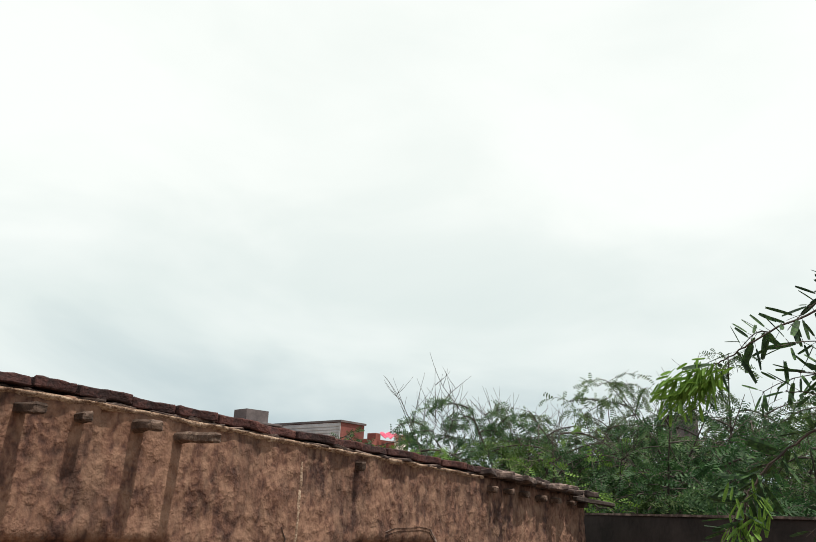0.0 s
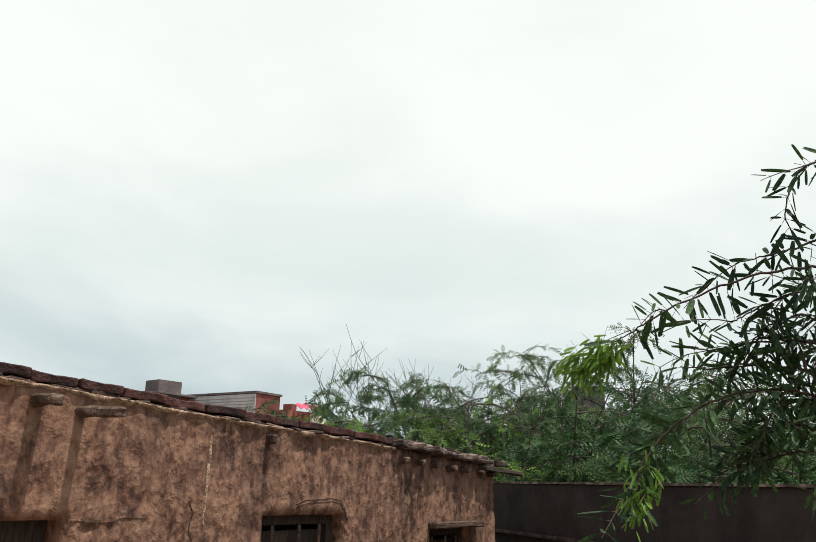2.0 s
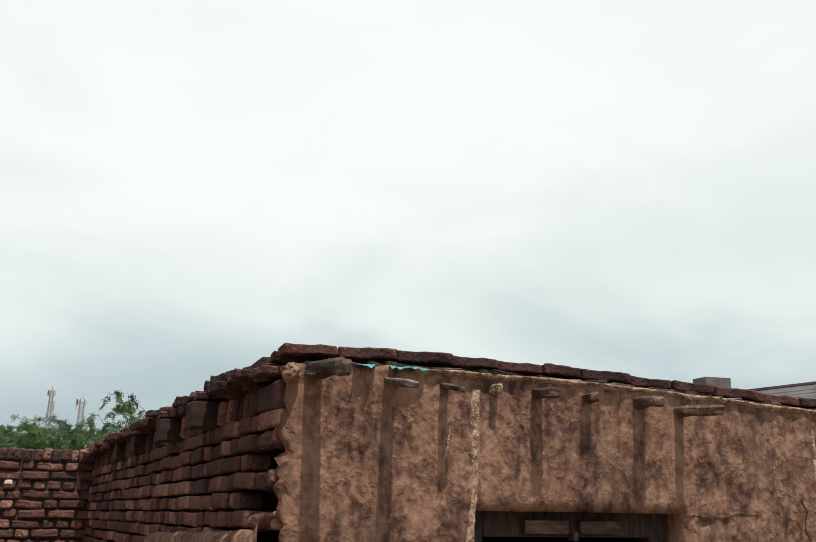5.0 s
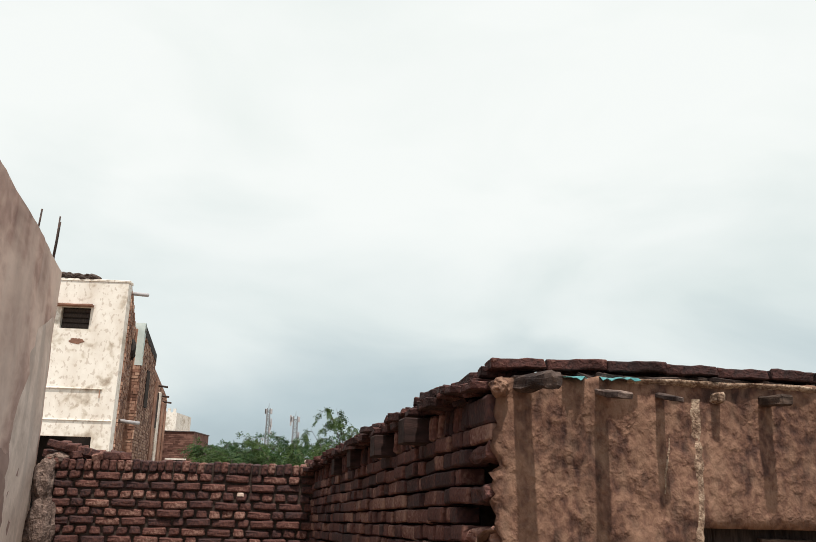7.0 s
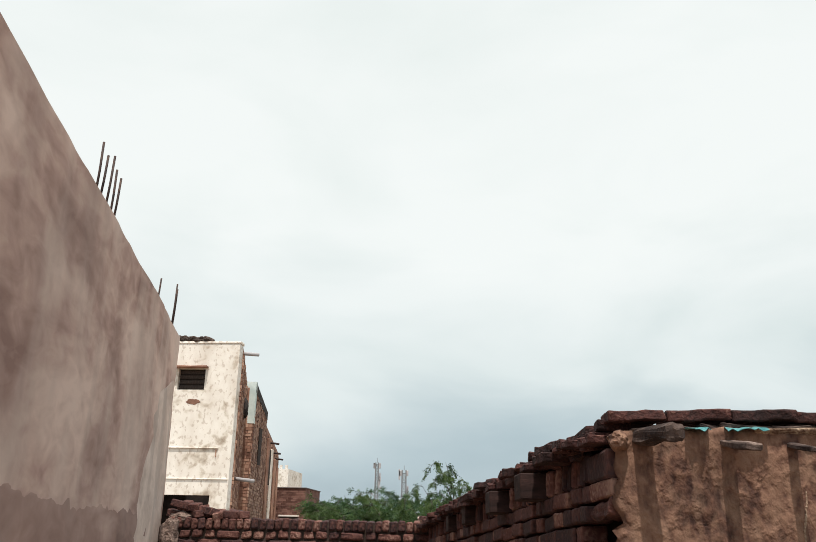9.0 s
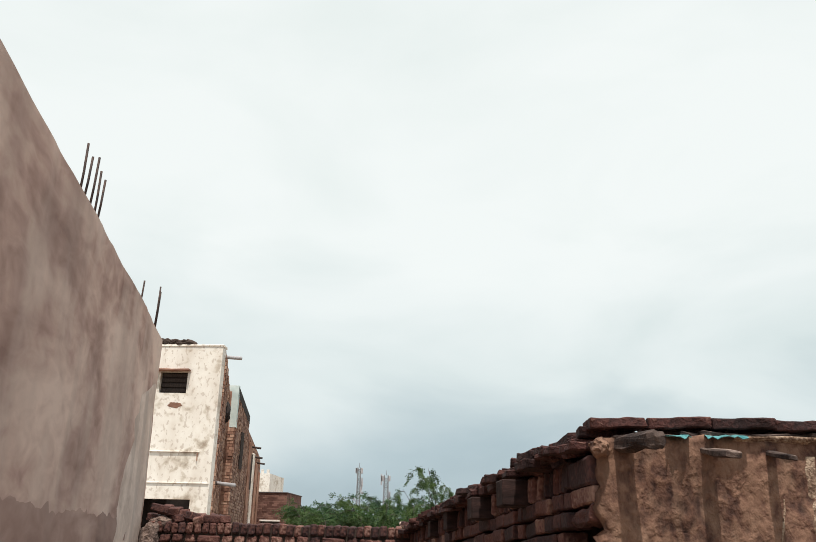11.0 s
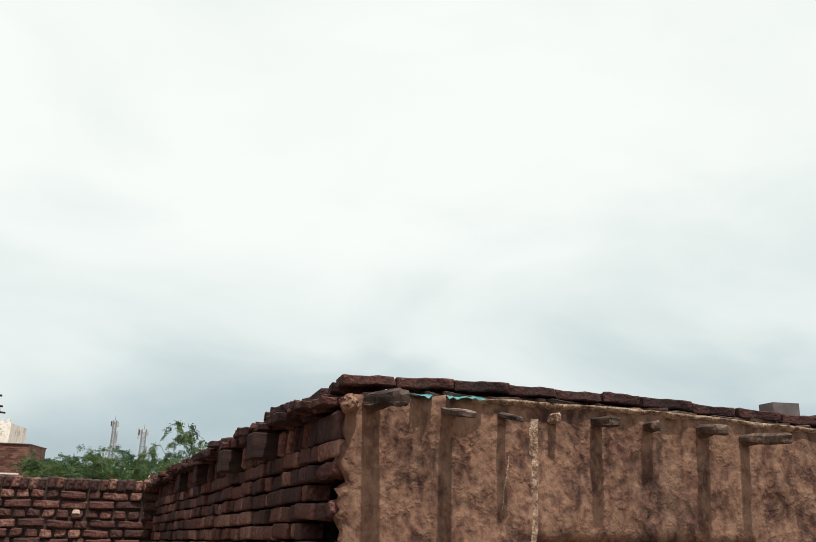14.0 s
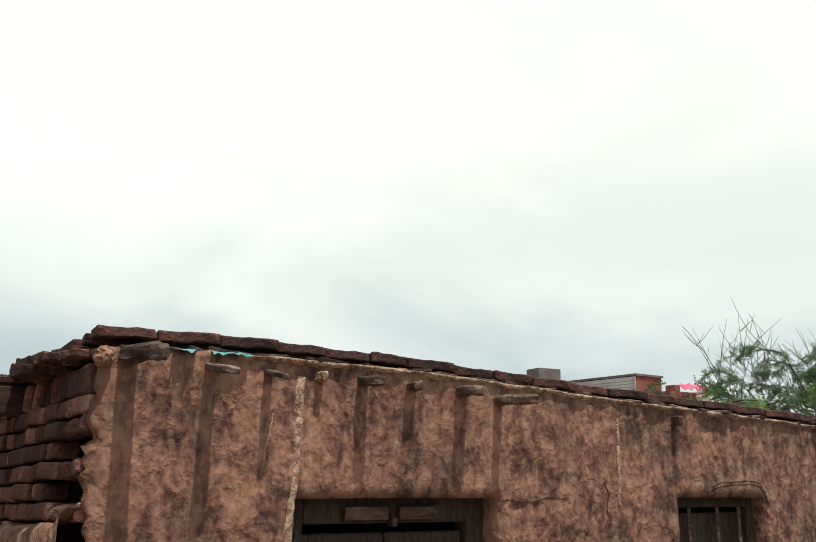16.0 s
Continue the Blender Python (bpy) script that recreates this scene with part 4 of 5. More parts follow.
    for y, z, L in ((0.35, 5.80, 0.36), (0.7, 3.1, 0.38)):
        v, f = tubes([[(Vector((-0.1, y, z)), 0.04), (Vector((L, y - 0.1, z - 0.05)), 0.04)]], 10)
        put("spout", mesh_np("spout", v, f, True), FAR_GREY, "pale roof water spout")
    for x, y, z0, z1 in ((-0.27 * 2.4 + 0.02, 2.0, 4.9, 5.5), (-0.27 * 3.8 + 0.02, 3.4, 3.6, 4.8), (flank(7.5) + 0.02, 7.5, 3.9, 5.0), (flank(13.6) + 0.02, 13.6, 3.6, 4.9)):
        put("recess", box(x - 0.05, y, z0, x + 0.03, y + 0.35, z1), DARK_WOOD, "dark flank window")
    lump("sack", (-0.27 * 3.2 + 0.1, 3.2, 4.98), (0.16, 0.3, 0.28), DARK_WALL, "dark bundle hung on the flank", base, 8)
    rnd = random.Random(5)
    for k in range(9):
        lump("rubble", (-1.55 + k * 0.1 + rnd.uniform(-0.04, 0.04), 0.12, 6.02 + rnd.uniform(0, 0.05)), (0.16, 0.14, 0.08), MORTAR, "", base, k)
    return base


white_building()


def loose_bricks():
    rnd = random.Random(9)
    kinds = [piece_mesh("loose_brick", (0.2 - 0.03 * k, 0.1, 0.07), BRICK, 150 + k, 0.009, 1, 0.008) for k in range(4)]
    for k in range(20):
        x = -2.08 + k * 0.036
        hgt = 0.10 * max(0.0, 1 - k / 13) if k % 3 else 0.0
        ob = part("loose_brick", kinds[k % 4], BRICK, None, "", pose(x, 8.31 + rnd.uniform(-0.05, 0.05), 2.245 + hgt, rnd.uniform(-14, 14), rnd.uniform(-14, 14), rnd.uniform(0, 180)))
        tagged(ob, "broken red brick lying along the yard wall", "brick", "loose bricks")


loose_bricks()


def block(name, p, q, depth, z1, mat, label, slab=None):
    base = new(name)
    base.location = (*p, 0)
    tagged(base, label, "house")
    dx, dy = q[0] - p[0], q[1] - p[1]
    part("wall", quad_box((0, 0), (dx, dy), -depth, 0, z1), mat, base)
    if slab:
        part("roof", quad_box((-0.05, -0.05), (dx + 0.05, dy - 0.05), -depth - 0.1, z1 + 0.002, z1 + 0.07), slab, base)
    return base


blk = block("brick_hut", (-8.62, 40.0), (-7.06, 40.0), 4, 3.89, FAR_HUT, "small bare red brick house behind the yard", None)
ob = part("brickwork", brick_face((0, 0), (1.56, 0), 1.5, 3.84, 0.02), FAR_HUT, blk)
tagged(ob, kind="stuff")
part("roof", box(-0.03, -0.05, 3.892, 1.6, 4.03, 3.94, bevel=0.01), FAR_DARK, blk, "thin dark roof slab")
part("window", box(0.35, -0.04, 2.2, 1.25, -0.025, 2.55), DARK_WOOD, blk, "low dark window")
part("window_sill", box(0.3, -0.07, 2.56, 1.3, -0.026, 2.63), WHITE, blk)
blk = block("white_hut", (-10.6, 46.0), (-9.3, 46.0), 4, 5.22, WHITE, "far small whitewashed roof room", None)
for k in range(4):
    part("parapet_post", box(0.12 + k * 0.32, 0.02, 5.222, 0.26 + k * 0.32, 0.16, 5.44), WHITE, blk)

# far roofs seen over the mud house
blk = block("roof_house", (19.8, 19.0), (20.95, 19.0), 3.8, 5.0, FAR_RED, "far flat-roofed house with grey brick flank", FAR_DARK)
part("flank", quad_box((-0.03, 3.8), (-0.03, 0.0), -0.028, 0, 4.98), FAR_GREY, blk, "grey weathered brick flank")
for k in range(9):
    part("course", box(-0.05, 0.05, 4.05 + k * 0.1, -0.032, 3.75, 4.12 + k * 0.1, bevel=0.006), FAR_GREY, blk)
blk = block("tank_house", (18.3, 22.1), (19.2, 22.0), 0.8, 5.42, FAR_DARK, "small grey rooftop room with thin slab", None)
part("eave", box(-0.15, -0.25, 4.93, 1.75, 0.8, 5.0, bevel=0.01), FAR_DARK, blk, "thin projecting cement slab")
part("brickwork", box(-0.5, 0.02, 3.0, 1.3, 0.9, 4.92), FAR_RED, blk)
blk = block("low_house", (20.6, 18.3), (21.75, 18.3), 2.0, 4.52, FAR_RED, "far low red brick parapet house", None)
part("chimney", box(0.30, 0.1, 4.522, 0.55, 0.5, 4.74, bevel=0.01), FAR_RED, blk)
part("hut", quad_box((1.16, -0.1), (1.8, -0.1), -0.8, 0, 4.55), WHITE, blk, "whitewashed low roof room")


def cloth():
    verts, faces, n = [], [], 24
    for i in range(n + 1):
        x = 20.85 + 1.25 * i / n
        sag = 0.07 * math.sin(i * 0.9) + 0.10 * math.sin(math.pi * i / n)
        for k in range(5):
            verts.append((x, 18.05 - 0.05 * k + 0.03 * math.sin(i * 1.3 + k), 4.83 - 0.045 * k - 0.012 * k * math.sin(i * 1.1) - 0.08 + sag * 0.5))
        if i:
            o = (i - 1) * 5
            faces += [(o + c, o + c + 1, o + c + 6, o + c + 5) for c in range(4)]
    ob = part("cloth", mesh_np("cloth", verts, faces, True), CLOTH, place=Matrix.Translation((0, 0.12, -0.02)))
    md = ob.modifiers.new("thick", "SOLIDIFY")
    md.thickness = 0.01
    tagged(ob, "bright pink cloth drying over a far parapet", "cloth")


cloth()
blk = block("shed", (15.87, 6.37), (16.08, 5.82), 1.5, 4.12, FAR_DARK, "brown shed with dark flat roof among the trees", DARK_WALL)


# ---- masts ----
def mast(x, y, top, w, seed):
    base = new("radio_mast")
    base.location = (x, y, 0)
    tagged(base, "far grey lattice radio mast with small antennas", "mast", "masts")
    rnd = random.Random(seed)
    legs = [(-w, -w), (w, -w), (w, w), (-w, w)]
    for a, b in legs:
        v, f = tubes([[(Vector((a, b, 0)), 0.11), (Vector((a * 0.7, b * 0.7, top)), 0.09)]], 5)
        part("leg", mesh_np("leg", v, f), GALV, base)
    paths, z, k = [], 0.5, 0
    while z < top - 0.8:
        f0, f1 = 1 - 0.3 * z / top, 1 - 0.3 * (z + 0.8) / top
        for i in range(4):
            a, b = legs[i], legs[(i + 1) % 4]
            paths.append([(Vector((a[0] * f0, a[1] * f0, z)), 0.05), (Vector((b[0] * f1, b[1] * f1, z + 0.8)), 0.05)])
            paths.append([(Vector((a[0] * f1, a[1] * f1, z + 0.8)), 0.05), (Vector((b[0] * f1, b[1] * f1, z + 0.8)), 0.05)])
        z += 0.8
    v, f = tubes(paths, 4)
    part("bracing", mesh_np("bracing", v, f), GALV, base)
    for k in range(7):
        w2 = rnd.uniform(0.12, 0.2)
        zz = top - rnd.uniform(0.2, 4.2) if k > 2 else top - 0.6
        xx = rnd.choice((-1, 1)) * (w + rnd.uniform(0.1, 0.35))
        part("antenna", box(xx - w2, -w - 0.2, zz - 0.5, xx + w2, -w, zz + 0.5, bevel=0.05), FAR_GREY, base)
    for k in range(2):
        bm = bmesh.new()
        bmesh.ops.create_cone(bm, cap_ends=True, segments=14, radius1=0.24, radius2=0.2, depth=0.2)
        part("dish", bm, FAR_GREY, base, "grey dish antenna", pose((-1) ** k * (w + 0.4), -w, top - 4.6 - k * 1.1, 90, 0, 0))
    v, f = tubes([[(Vector((0, 0, top)), 0.06), (Vector((0, 0, top + 0.9)), 0.03)]], 5)
    part("rod", mesh_np("rod", v, f), GALV, base)


mast(-15.45, 150, 13.6, 0.35, 1)
mast(-10.35, 150, 12.3, 0.5, 2)


# ---- trees ----
def mesh_fast(name, verts, quads):
    me = bpy.data.meshes.new(name)
    me.vertices.add(len(verts))
    me.vertices.foreach_set("co", np.asarray(verts, np.float32).ravel())
    me.loops.add(quads.size)
    me.loops.foreach_set("vertex_index", np.asarray(quads, np.int32).ravel())
    me.polygons.add(len(quads))
    me.polygons.foreach_set("loop_start", np.arange(0, quads.size, 4, dtype=np.int32))
    me.update(calc_edges=True)
    return me


def sprig(pairs, length, blade, width, fold=0.25, splay=0.9):
    """A feather leaf along +x: pairs of narrow folded blades on both sides of a thin rib."""
    v, q = [], []
    def quad(a, b, c, d):
        q.append([len(v) + i for i in range(4)])
        v.extend([a, b, c, d])
    quad((0, -0.0008, 0), (length, -0.0004, 0), (length, 0.0004, 0), (0, 0.0008, 0))
    for i in range(pairs):
        x = length * (0.12 + 0.88 * i / max(pairs - 1, 1))
        s = blade * (1 - 0.35 * abs(2 * i / max(pairs - 1, 1) - 1) ** 2)
        for side in (-1, 1):
            dx, dy, dz = s * (1 - splay), side * s * splay, s * fold
            quad((x - width / 2, 0, 0), (x + width / 2, 0, 0), (x + dx + width / 2, dy, dz), (x + dx - width / 2, dy, dz))
    return np.array(v, float), np.array(q)


def scatter(name, template, places, dirs, sizes, rng):
    """Copies of a leaf template at places, pointing along dirs, joined into one mesh."""
    v, q = template
    n = len(places)
    d = dirs / np.linalg.norm(dirs, axis=1)[:, None]
    ref = rng.normal(size=(n, 3)) + np.array([0, 0, 1.6])
    y = np.cross(ref, d)
    y /= np.linalg.norm(y, axis=1)[:, None]
    z = np.cross(d, y)
    m = np.stack([d, y, z], 1) * sizes[:, None, None]
    allv = np.einsum("vk,nkc->nvc", v, m) + places[:, None, :]
    allq = q[None] + (np.arange(n) * len(v))[:, None, None]
    return mesh_fast(name, allv.reshape(-1, 3), allq.reshape(-1, 4))


def curve_path(start, direction, length, steps, bend, rnd, r0, r1, wiggle=0.12):
    pts, p, d = [], Vector(start), Vector(direction).normalized()
    for i in range(steps + 1):
        pts.append((p.copy(), r0 + (r1 - r0) * i / steps))
        d = (d + Vector(bend) / steps + Vector([rnd.uniform(-wiggle, wiggle) for _ in range(3)])).normalized()
        p = p + d * (length / steps)
    return pts


SPRIG_FAR = sprig(4, 0.085, 0.024, 0.0105)
SPRIG_DISTANT = sprig(3, 0.10, 0.034, 0.018)


def thorn_tree(name, base, height, spread, stems, seed, mat=LEAF, leaves=4500, label="", bare=0, lean=(0, 0), leaf_size=1.0, droop=0.9, low=0.3, reach=1.0, template=None):
    rnd, rng = random.Random(seed), np.random.default_rng(seed)
    wood, twigs, places, dirs = [], [], [], []
    root = Vector(base)
    for s in range(stems):
        a = 2 * math.pi * (s + rnd.random() * 0.7) / stems
        out = rnd.uniform(0.3, 1.0) * spread / max(height, 0.1)
        d = Vector((math.cos(a) * out + lean[0], math.sin(a) * out + lean[1], 1.0))
        L = height * rnd.uniform(0.85, 1.1)
        stem = curve_path(root + Vector((math.cos(a), math.sin(a), 0)) * 0.06, d, L, 8, (math.cos(a) * 0.5, math.sin(a) * 0.5, -0.35), rnd, 0.020 + 0.008 * height, 0.003, 0.05)
        wood.append(stem)
        for i in range(10):
            f = low + (1 - low) * (i + rnd.random()) / 10
            k = min(int(f * 8), 7)
            p = stem[k][0].lerp(stem[k + 1][0], f * 8 - k)
            b = rnd.uniform(0, 2 * math.pi)
            dd = Vector((math.cos(b), math.sin(b), rnd.uniform(0.1, 0.9)))
            side = curve_path(p, dd, reach * height * rnd.uniform(0.13, 0.28), 6, (0, 0, -droop), rnd, 0.010, 0.003, 0.09)
            wood.append(side)
            for t in range(7):
                q = side[rnd.randrange(1, 7)][0]
                c = rnd.uniform(0, 2 * math.pi)
                tw = curve_path(q, (math.cos(c), math.sin(c), rnd.uniform(-0.3, 0.8)), reach * rnd.uniform(0.22, 0.55), 4, (0, 0, -droop), rnd, 0.004, 0.0015, 0.12)
                twigs.append(tw)
    tall = max(p.z for path in wood for p, _ in path)
    for path in wood + twigs:
        for p, _ in path:
            p.z *= height / tall
    tops = [path[k][0] for path in twigs for k in (2, 3) if path[k][0].z > 0.74 * height]
    for s in range(bare):
        a = rnd.uniform(0, 2 * math.pi)
        p = tops[rnd.randrange(len(tops))]
        arc = (rnd.uniform(-0.7, 1.1), rnd.uniform(-0.9, 0.7), rnd.uniform(-0.2, 0.7))
        tw = curve_path(p - Vector((0, 0, 0.2)), (math.cos(a) * 0.8, math.sin(a) * 0.8, 1), rnd.uniform(0.5, 1.0), 9, arc, rnd, 0.0050, 0.0017, 0.10)
        wood.append(tw)
        for _ in range(4):
            q = tw[rnd.randrange(2, 7)][0]
            c = rnd.uniform(0, 6.28)
            wood.append(curve_path(q, (math.cos(c), math.sin(c), 0.8), rnd.uniform(0.15, 0.42), 5, (0, 0, 0.5), rnd, 0.0034, 0.0014, 0.12))
    leaves = int(leaves * 0.72)
    for _ in range(leaves):
        tw = twigs[rnd.randrange(len(twigs))]
        k = rnd.randrange(4)
        f = rnd.random()
        p = tw[k][0].lerp(tw[k + 1][0], f)
        places.append(p)
        d = (tw[k + 1][0] - tw[k][0]).normalized()
        dirs.append(d + Vector([rnd.uniform(-1, 1) for _ in range(3)]) + Vector((0, 0, -0.25)))
    thing = new(name)
    thing.location = root
    back = Matrix.Translation(-root)
    tagged(thing, label, "tree")
    v, f = tubes(wood, 5)
    part("trunk", mesh_np("trunk", v, f, True), BARK, thing, "", back)
    v, f = tubes(twigs, 3)
    tagged(part("brushwood", mesh_np("brushwood", v, f), BARK, thing, "", back), "fine grey twigs", kind="stuff")
    me = scatter("crown", template or SPRIG_FAR, np.array(places), np.array(dirs), leaf_size * rng.uniform(0.7, 1.25, leaves), rng)
    tagged(part("crown", me, mat, thing, "", back), "feathery small green leaves", kind="stuff")
    return thing


EYE = Vector((1.017, 0.43, 2.155))


def aim(az, el, d):
    """The point d metres from the yard's viewpoint, az degrees round from +y towards +x, el degrees up."""
    a, e = radians(az), radians(el)
    return EYE + Vector((math.sin(a) * math.cos(e), math.cos(a) * math.cos(e), math.sin(e))) * d


def foot(az, d):
    p = aim(az, 0, d)
    return (p.x, p.y, 0.0)


thorn_tree("thorn_tree", foot(60.5, 10.6), 3.5, 0.7, 9, 1, reach=0.8, leaves=18000, bare=85, label="spreading green thorn tree with bare grey shoots above")
thorn_tree("thorn_tree", foot(65.0, 10.2), 3.55, 0.7, 9, 2, leaves=17000, bare=60, label="dense dark green thorn tree with bare shoots")
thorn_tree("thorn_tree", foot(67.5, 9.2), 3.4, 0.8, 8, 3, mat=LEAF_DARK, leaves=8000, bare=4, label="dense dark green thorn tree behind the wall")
thorn_tree("thorn_tree", foot(72.0, 11.5), 4.1, 0.9, 11, 14, mat=LEAF_OLIVE, leaves=17000, droop=1.1, label="rounded weeping thorn tree behind the wall")
thorn_tree("thorn_tree", foot(77.0, 9.0), 3.45, 1.4, 7, 5, mat=LEAF_OLIVE, leaves=8000, label="dark green thorn tree close behind the wall")
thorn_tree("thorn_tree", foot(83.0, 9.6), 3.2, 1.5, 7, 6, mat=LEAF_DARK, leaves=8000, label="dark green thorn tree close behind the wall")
thorn_tree("thorn_tree", foot(89.0, 9.0), 3.2, 1.5, 6, 7, leaves=6000, label="dark green thorn tree close behind the wall")
thorn_tree("thorn_tree", foot(56.5, 11.2), 3.5, 0.5, 9, 10, leaves=18000, bare=14, reach=0.75, label="dense green thorn tree with a few bare shoots")
thorn_tree("bush", foot(55.8, 8.5), 3.0, 0.5, 7, 8, mat=LEAF_BRIGHT, leaves=4200, label="young bright yellow-green bush")
thorn_tree("bush", foot(76.5, 8.0), 2.55, 0.7, 5, 9, mat=LEAF_BRIGHT, leaves=1800, label="young bright yellow-green bush")
for k, (az, d, h) in enumerate(((62.5, 12.5, 3.6), (65, 11.5, 3.5), (65.5, 13, 3.8), (69, 13.5, 3.7), (75, 13, 3.8), (80, 12.5, 3.5), (86, 12.5, 3.3), (92, 12, 3.3), (60, 8.8, 2.9), (69.5, 8.2, 2.8), (80, 7.4, 2.7), (86, 7.2, 2.6))):
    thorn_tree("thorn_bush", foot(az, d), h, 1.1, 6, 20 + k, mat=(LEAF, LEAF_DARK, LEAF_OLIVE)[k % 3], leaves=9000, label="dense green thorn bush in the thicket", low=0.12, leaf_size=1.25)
for k, (az, d, h) in enumerate(((53.6, 10.6, 3.0), (55.2, 10.0, 3.15), (57.5, 9.6, 3.05))):
    thorn_tree("thorn_bush", foot(az, d), h, 0.5, 8, 70 + k, mat=(LEAF, LEAF_DARK, LEAF)[k], leaves=12000, reach=0.7, label="dense green thorn bush at the edge of the thicket", low=0.2, leaf_size=1.1)

# beyond the brick yard wall
thorn_tree("thorn_tree", (-2.75, 26.0, 0), 3.2, 0.6, 9, 40, mat=LEAF, template=SPRIG_DISTANT, leaves=14000, leaf_size=1.4, label="low green thorn tree beyond the yard wall", low=0.2)
thorn_tree("thorn_tree", (-1.5, 25.0, 0), 2.8, 1.0, 9, 41, mat=LEAF, template=SPRIG_DISTANT, leaves=14000, leaf_size=1.4, label="low green thorn tree beyond the yard wall", low=0.2)
thorn_tree("thorn_tree", (0.8, 22.0, 0), 3.75, 0.4, 12, 42, mat=LEAF_OLIVE, template=SPRIG_DISTANT, reach=0.6, leaves=15000, leaf_size=1.1, label="arching green thorn tree beyond the yard wall", low=0.3, droop=2.2)
thorn_tree("thorn_tree", (2.4, 19.0, 0), 2.9, 1.0, 7, 43, template=SPRIG_DISTANT, leaves=9000, leaf_size=1.5, label="green thorn tree beyond the low house", low=0.2)


for k, (x, y, h, m) in enumerate(((-3.1, 28.5, 3.25, LEAF), (-2.7, 24.5, 3.0, LEAF_OLIVE), (-2.2, 27.5, 3.15, LEAF), (-0.6, 23.5, 3.0, LEAF_OLIVE), (0.0, 26.0, 3.4, LEAF), (-1.9, 25.5, 2.95, LEAF))):
    thorn_tree("thorn_bush", (x, y, 0), h, 0.9, 8, 50 + k, mat=m, template=SPRIG_DISTANT, leaves=9000, leaf_size=1.2, label="low feathery green bush beyond the yard wall", low=0.15)

# ---- near overhanging thorn tree ----
def near_tree():
    rnd, rng = random.Random(77), np.random.default_rng(77)
    root = Vector((4.35, -1.15, 0))
    thing = new("overhanging_tree")
    thing.location = root
    back = Matrix.Translation(-root)
    tagged(thing, "near thorn tree with feathery dark leaves on drooping branches", "tree")
    crown = Vector((4.3, -0.95, 2.5))
    trunk = [(root, 0.11), (Vector((4.33, -1.1, 0.9)), 0.09), (Vector((4.36, -1.0, 1.8)), 0.08), (crown, 0.06)]
    v, f = tubes([trunk], 9)
    part("trunk", mesh_np("trunk", v, f, True), BARK, thing, "", back)
    # each branch: its bearing, height and reach from the yard, from the crown to the tip; then how densely it is leaved
    runs = [
        ([(98, 15, 2.8), (86.5, 14.7, 2.4), (84.4, 14.8, 2.35), (81.1, 14.6, 2.3), (77.2, 13.5, 2.25), (73.9, 12.0, 2.2), (72.2, 10.9, 2.2), (70.9, 10.2, 2.2)], 1.0, 1),
        ([(98, 19, 2.9), (87.3, 21.3, 2.6), (85.8, 21.6, 2.55), (84.4, 21.1, 2.5), (83.4, 19.7, 2.5), (83.1, 18.1, 2.45), (83.6, 16.5, 2.45)], 1.3, 1),
        ([(98, 17, 2.9), (86.8, 17.2, 2.5), (84.6, 16.4, 2.45), (82.5, 15.9, 2.4), (81.1, 15.7, 2.4), (79.6, 15.4, 2.4)], 1.2, 1),
        ([(98, 13, 2.8), (86.3, 12.8, 2.5), (84.2, 13.3, 2.45), (81.9, 12.8, 2.4), (79.8, 11.8, 2.35), (78.8, 11.5, 2.3)], 1.4, 4),
        ([(98, 12, 2.8), (86.2, 11.2, 2.6), (83.4, 11.7, 2.5), (81.4, 11.1, 2.45), (80.0, 9.7, 2.4), (79.5, 8.0, 2.4)], 1.4, 5),
        ([(97, 9, 2.7), (86.0, 9.5, 2.5), (83.3, 10.0, 2.45), (80.7, 10.1, 2.4), (78.0, 9.6, 2.35), (76.3, 9.8, 2.3)], 1.1, 4),
        ([(97, 8, 2.7), (85.8, 7.5, 2.5), (82.8, 8.3, 2.45), (79.9, 8.5, 2.4), (77.2, 8.4, 2.35), (75.6, 8.6, 2.3)], 1.1, 4),
        ([(97, 5, 2.7), (85.6, 5.5, 2.5), (83.6, 6.2, 2.45), (82.0, 5.9, 2.4), (80.3, 4.9, 2.4)], 1.4, 5),
        ([(97, 4, 2.7), (85.4, 3.9, 2.5), (82.8, 4.6, 2.45), (80.2, 3.9, 2.4), (78.1, 2.2, 2.4)], 1.4, 5),
        ([(97, 1, 2.7), (85.2, 2.0, 2.5), (83.3, 2.9, 2.45), (80.7, 2.5, 2.4), (79.4, 1.2, 2.4)], 1.4, 5),
        ([(98, 6, 2.6), (85.6, 6.2, 2.4), (82.1, 6.9, 2.35), (78.4, 6.6, 2.25), (75.3, 4.9, 2.2), (73.1, 2.7, 2.15), (72.4, 1.0, 2.1), (72.6, -0.7, 2.1)], 1.5, 5),
        ([(99, 14, 3.0), (90, 12.5, 2.8), (86, 10.5, 2.7), (83.8, 9.2, 2.7)], 1.4, 5),
        ([(99, 5, 3.0), (90, 3.5, 2.8), (86, 2.2, 2.7), (83.0, 0.4, 2.7)], 1.4, 5),
    ]
    petioles, places, dirs = [], [], []
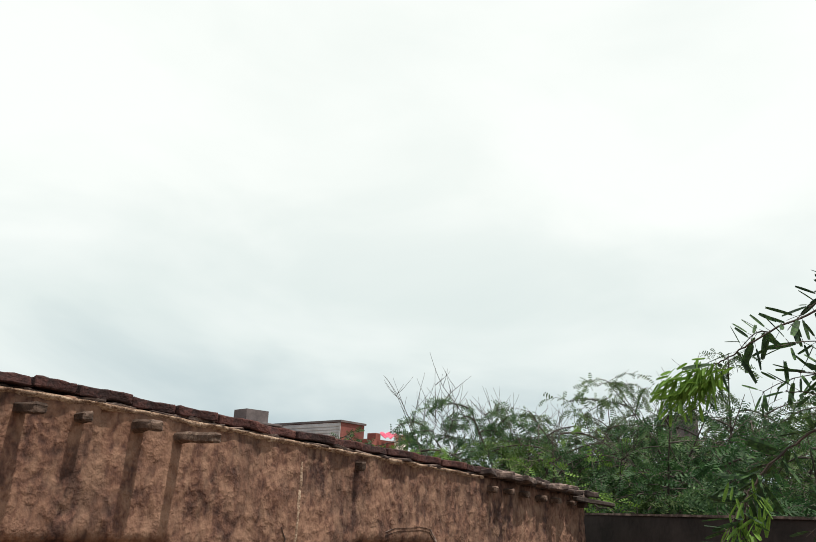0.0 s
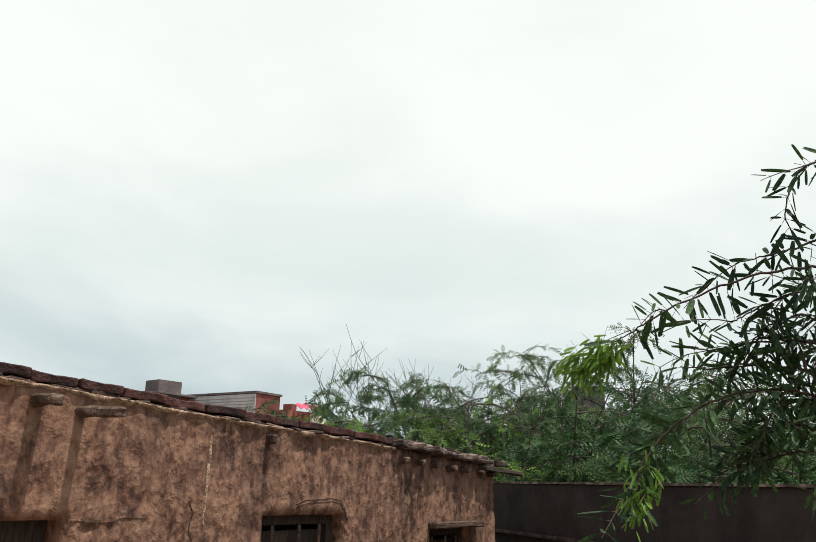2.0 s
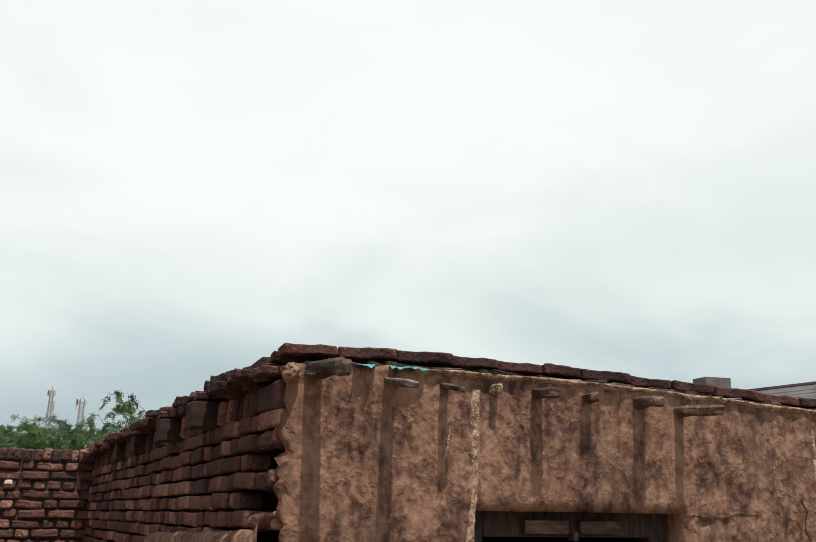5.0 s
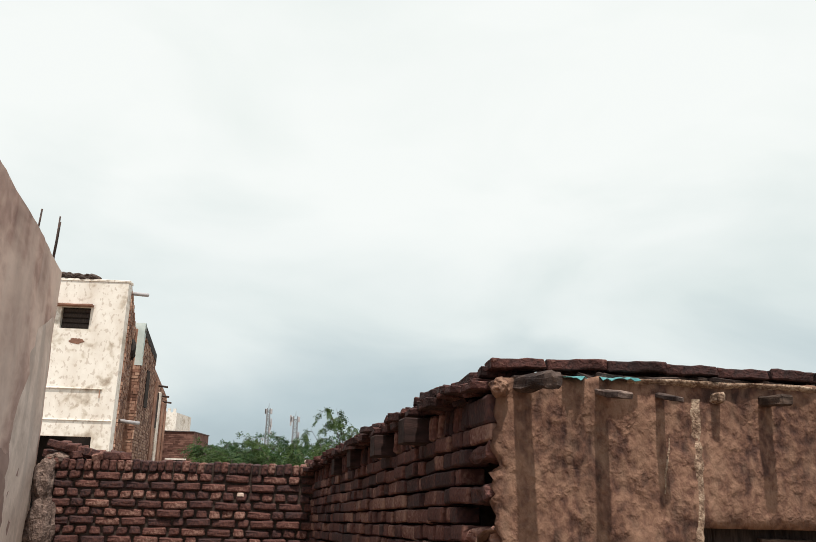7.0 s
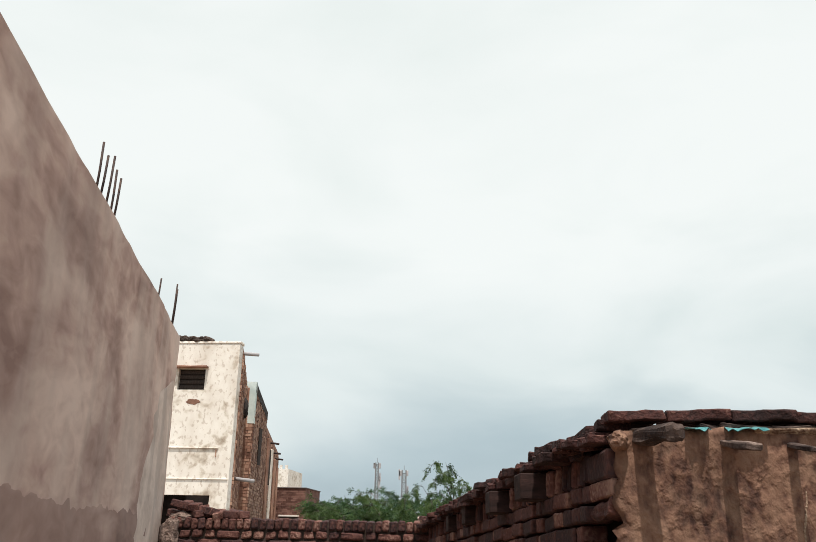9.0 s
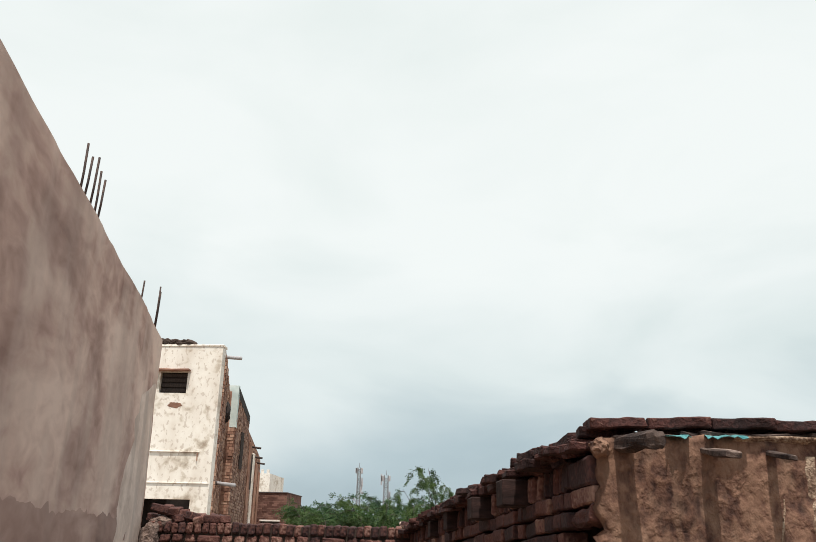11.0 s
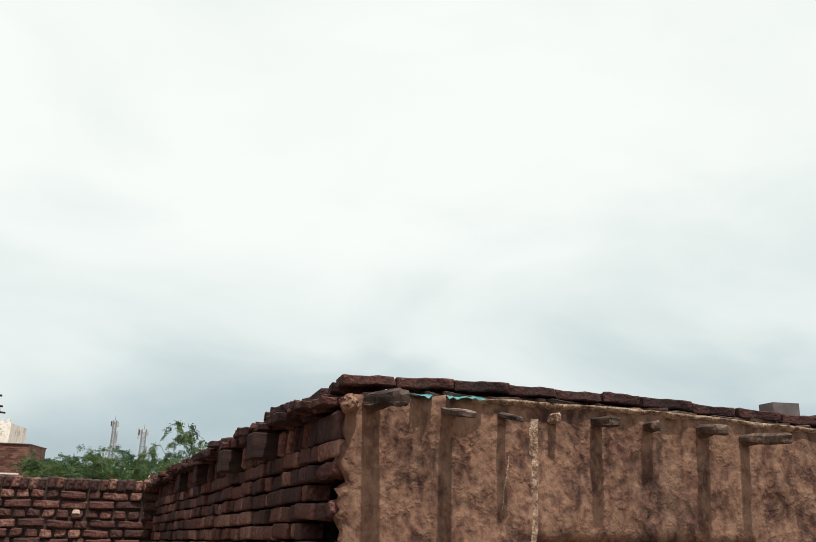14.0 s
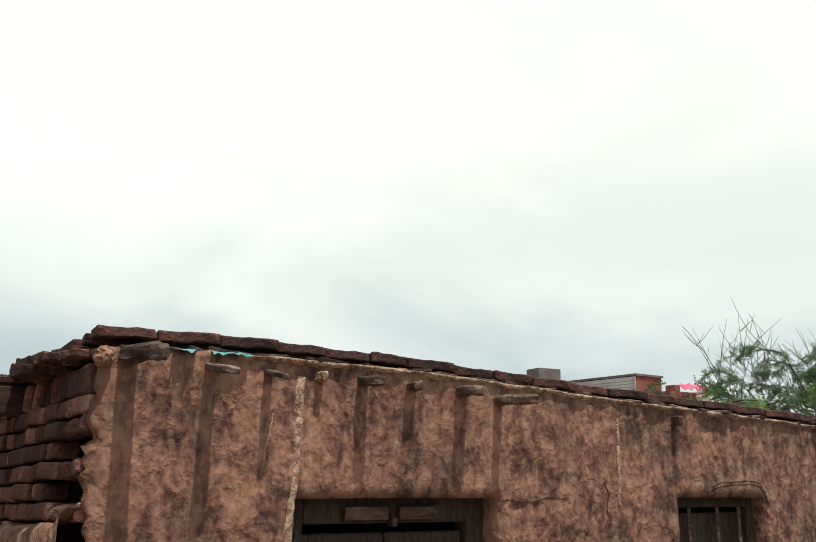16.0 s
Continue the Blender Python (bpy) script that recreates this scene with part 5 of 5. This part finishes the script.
    for run, dense, offshoots in runs:
        pts = [crown] + [aim(*r) for r in run]
        fine = []
        for i in range(len(pts) - 1):
            p0, p1, p2, p3 = pts[max(i - 1, 0)], pts[i], pts[i + 1], pts[min(i + 2, len(pts) - 1)]
            for s in range(6):
                t = s / 6
                fine.append(0.5 * ((2 * p1) + (p2 - p0) * t + (2 * p0 - 5 * p1 + 4 * p2 - p3) * t * t + (3 * p1 - p0 - 3 * p2 + p3) * t ** 3))
        fine.append(pts[-1])
        n = len(fine)
        path = [(p + Vector([rnd.uniform(-0.003, 0.003) for _ in range(3)]), 0.0040 * (1 - i / n) + 0.0012) for i, p in enumerate(fine)]
        v, f = tubes([path], 6)
        part("limb", mesh_np("limb", v, f, True), DRY, thing, "", back)
        shoots = [[p for p, _ in path[9:]]]
        for _ in range(offshoots):
            i = rnd.randrange(9, n - 2)
            d = (fine[i + 1] - fine[i - 1]).normalized()
            sd = d + Vector([rnd.uniform(-0.9, 0.9) for _ in range(3)]) + Vector((0, 0, -0.2))
            sh = curve_path(path[i][0], sd, rnd.uniform(0.10, 0.26), 5, (0, 0, -0.5), rnd, 0.0024, 0.0012, 0.1)
            petioles.append(sh)
            shoots.append([p for p, _ in sh])
        # whorls of feather leaves at knots along each shoot
        for shoot in shoots:
            run_on = rnd.uniform(0.0, 0.05)
            for a, b in zip(shoot, shoot[1:]):
                seg = (b - a).length
                d = (b - a).normalized()
                while run_on < seg:
                    p = a + d * run_on
                    run_on += rnd.uniform(0.036, 0.066) / dense
                    lead = rnd.uniform(0, 2 * math.pi)
                    side = d.cross(Vector((0.2, 0.1, 1))).normalized()
                    up = side.cross(d)
                    for g in range(rnd.choice((2, 3, 3, 4))):
                        w = lead + g * 2.2 + rnd.uniform(-0.4, 0.4)
                        out = (d * rnd.uniform(0.2, 0.9) + side * math.cos(w) + up * math.sin(w)).normalized()
                        tip = p + out * rnd.uniform(0.008, 0.018)
                        petioles.append([(p, 0.0011), (tip, 0.0008)])
                        places.append(tip)
                        dirs.append(out + Vector((0, 0, rnd.uniform(-0.35, 0.15))))
                run_on -= seg
    v, f = tubes(petioles, 3)
    tagged(part("brushwood", mesh_np("brushwood", v, f), BARK, thing, "", back), "fine grey twigs", kind="stuff")
    me = scatter("foliage", sprig(12, 0.074, 0.0105, 0.0068, 0.2, 0.72), np.array(places), np.array(dirs), rng.uniform(0.55, 1.1, len(places)), rng)
    tagged(part("foliage", me, LEAF_NEAR, thing, "", back), "feathery paired leaves, dark against the sky", kind="stuff")

    # a bunch of dried leaves, and sunlit sprays made with a brighter leaf colour
    for name, mat, label, ends, count, fall in (("dry_spray", DRY, "dry blackened leaf spray", ((85.3, 11.5, 2.35), (84.3, 7.8, 2.35)), 45, 1.4),
                                               ("young_spray", LEAF_BRIGHT, "bright green leaf spray with sunlight put in its colour", ((71.4, 10.2, 2.2), (68.1, 8.3, 2.25)), 240, 0.5),
                                               ("young_spray", LEAF_BRIGHT, "bright green leaf spray with sunlight put in its colour", ((73.0, 2.6, 2.12), (72.0, -1.8, 2.08)), 60, 0.5)):
        a, b = aim(*ends[0]), aim(*ends[1])
        pts, ds = [], []
        for _ in range(count):
            p = a.lerp(b, rnd.random()) + Vector([rnd.gauss(0, 0.022) for _ in range(3)])
            pts.append(p)
            ds.append((b - a).normalized() * 0.6 + Vector([rnd.uniform(-0.7, 0.7) for _ in range(3)]) + Vector((0, 0, -fall)))
        me = scatter(name, sprig(12, 0.07, 0.008, 0.006, 0.3, 0.8), np.array(pts), np.array(ds), rng.uniform(0.4, 0.85, count), rng)
        tagged(part(name, me, mat, thing, label, back), kind="stuff")


near_tree()
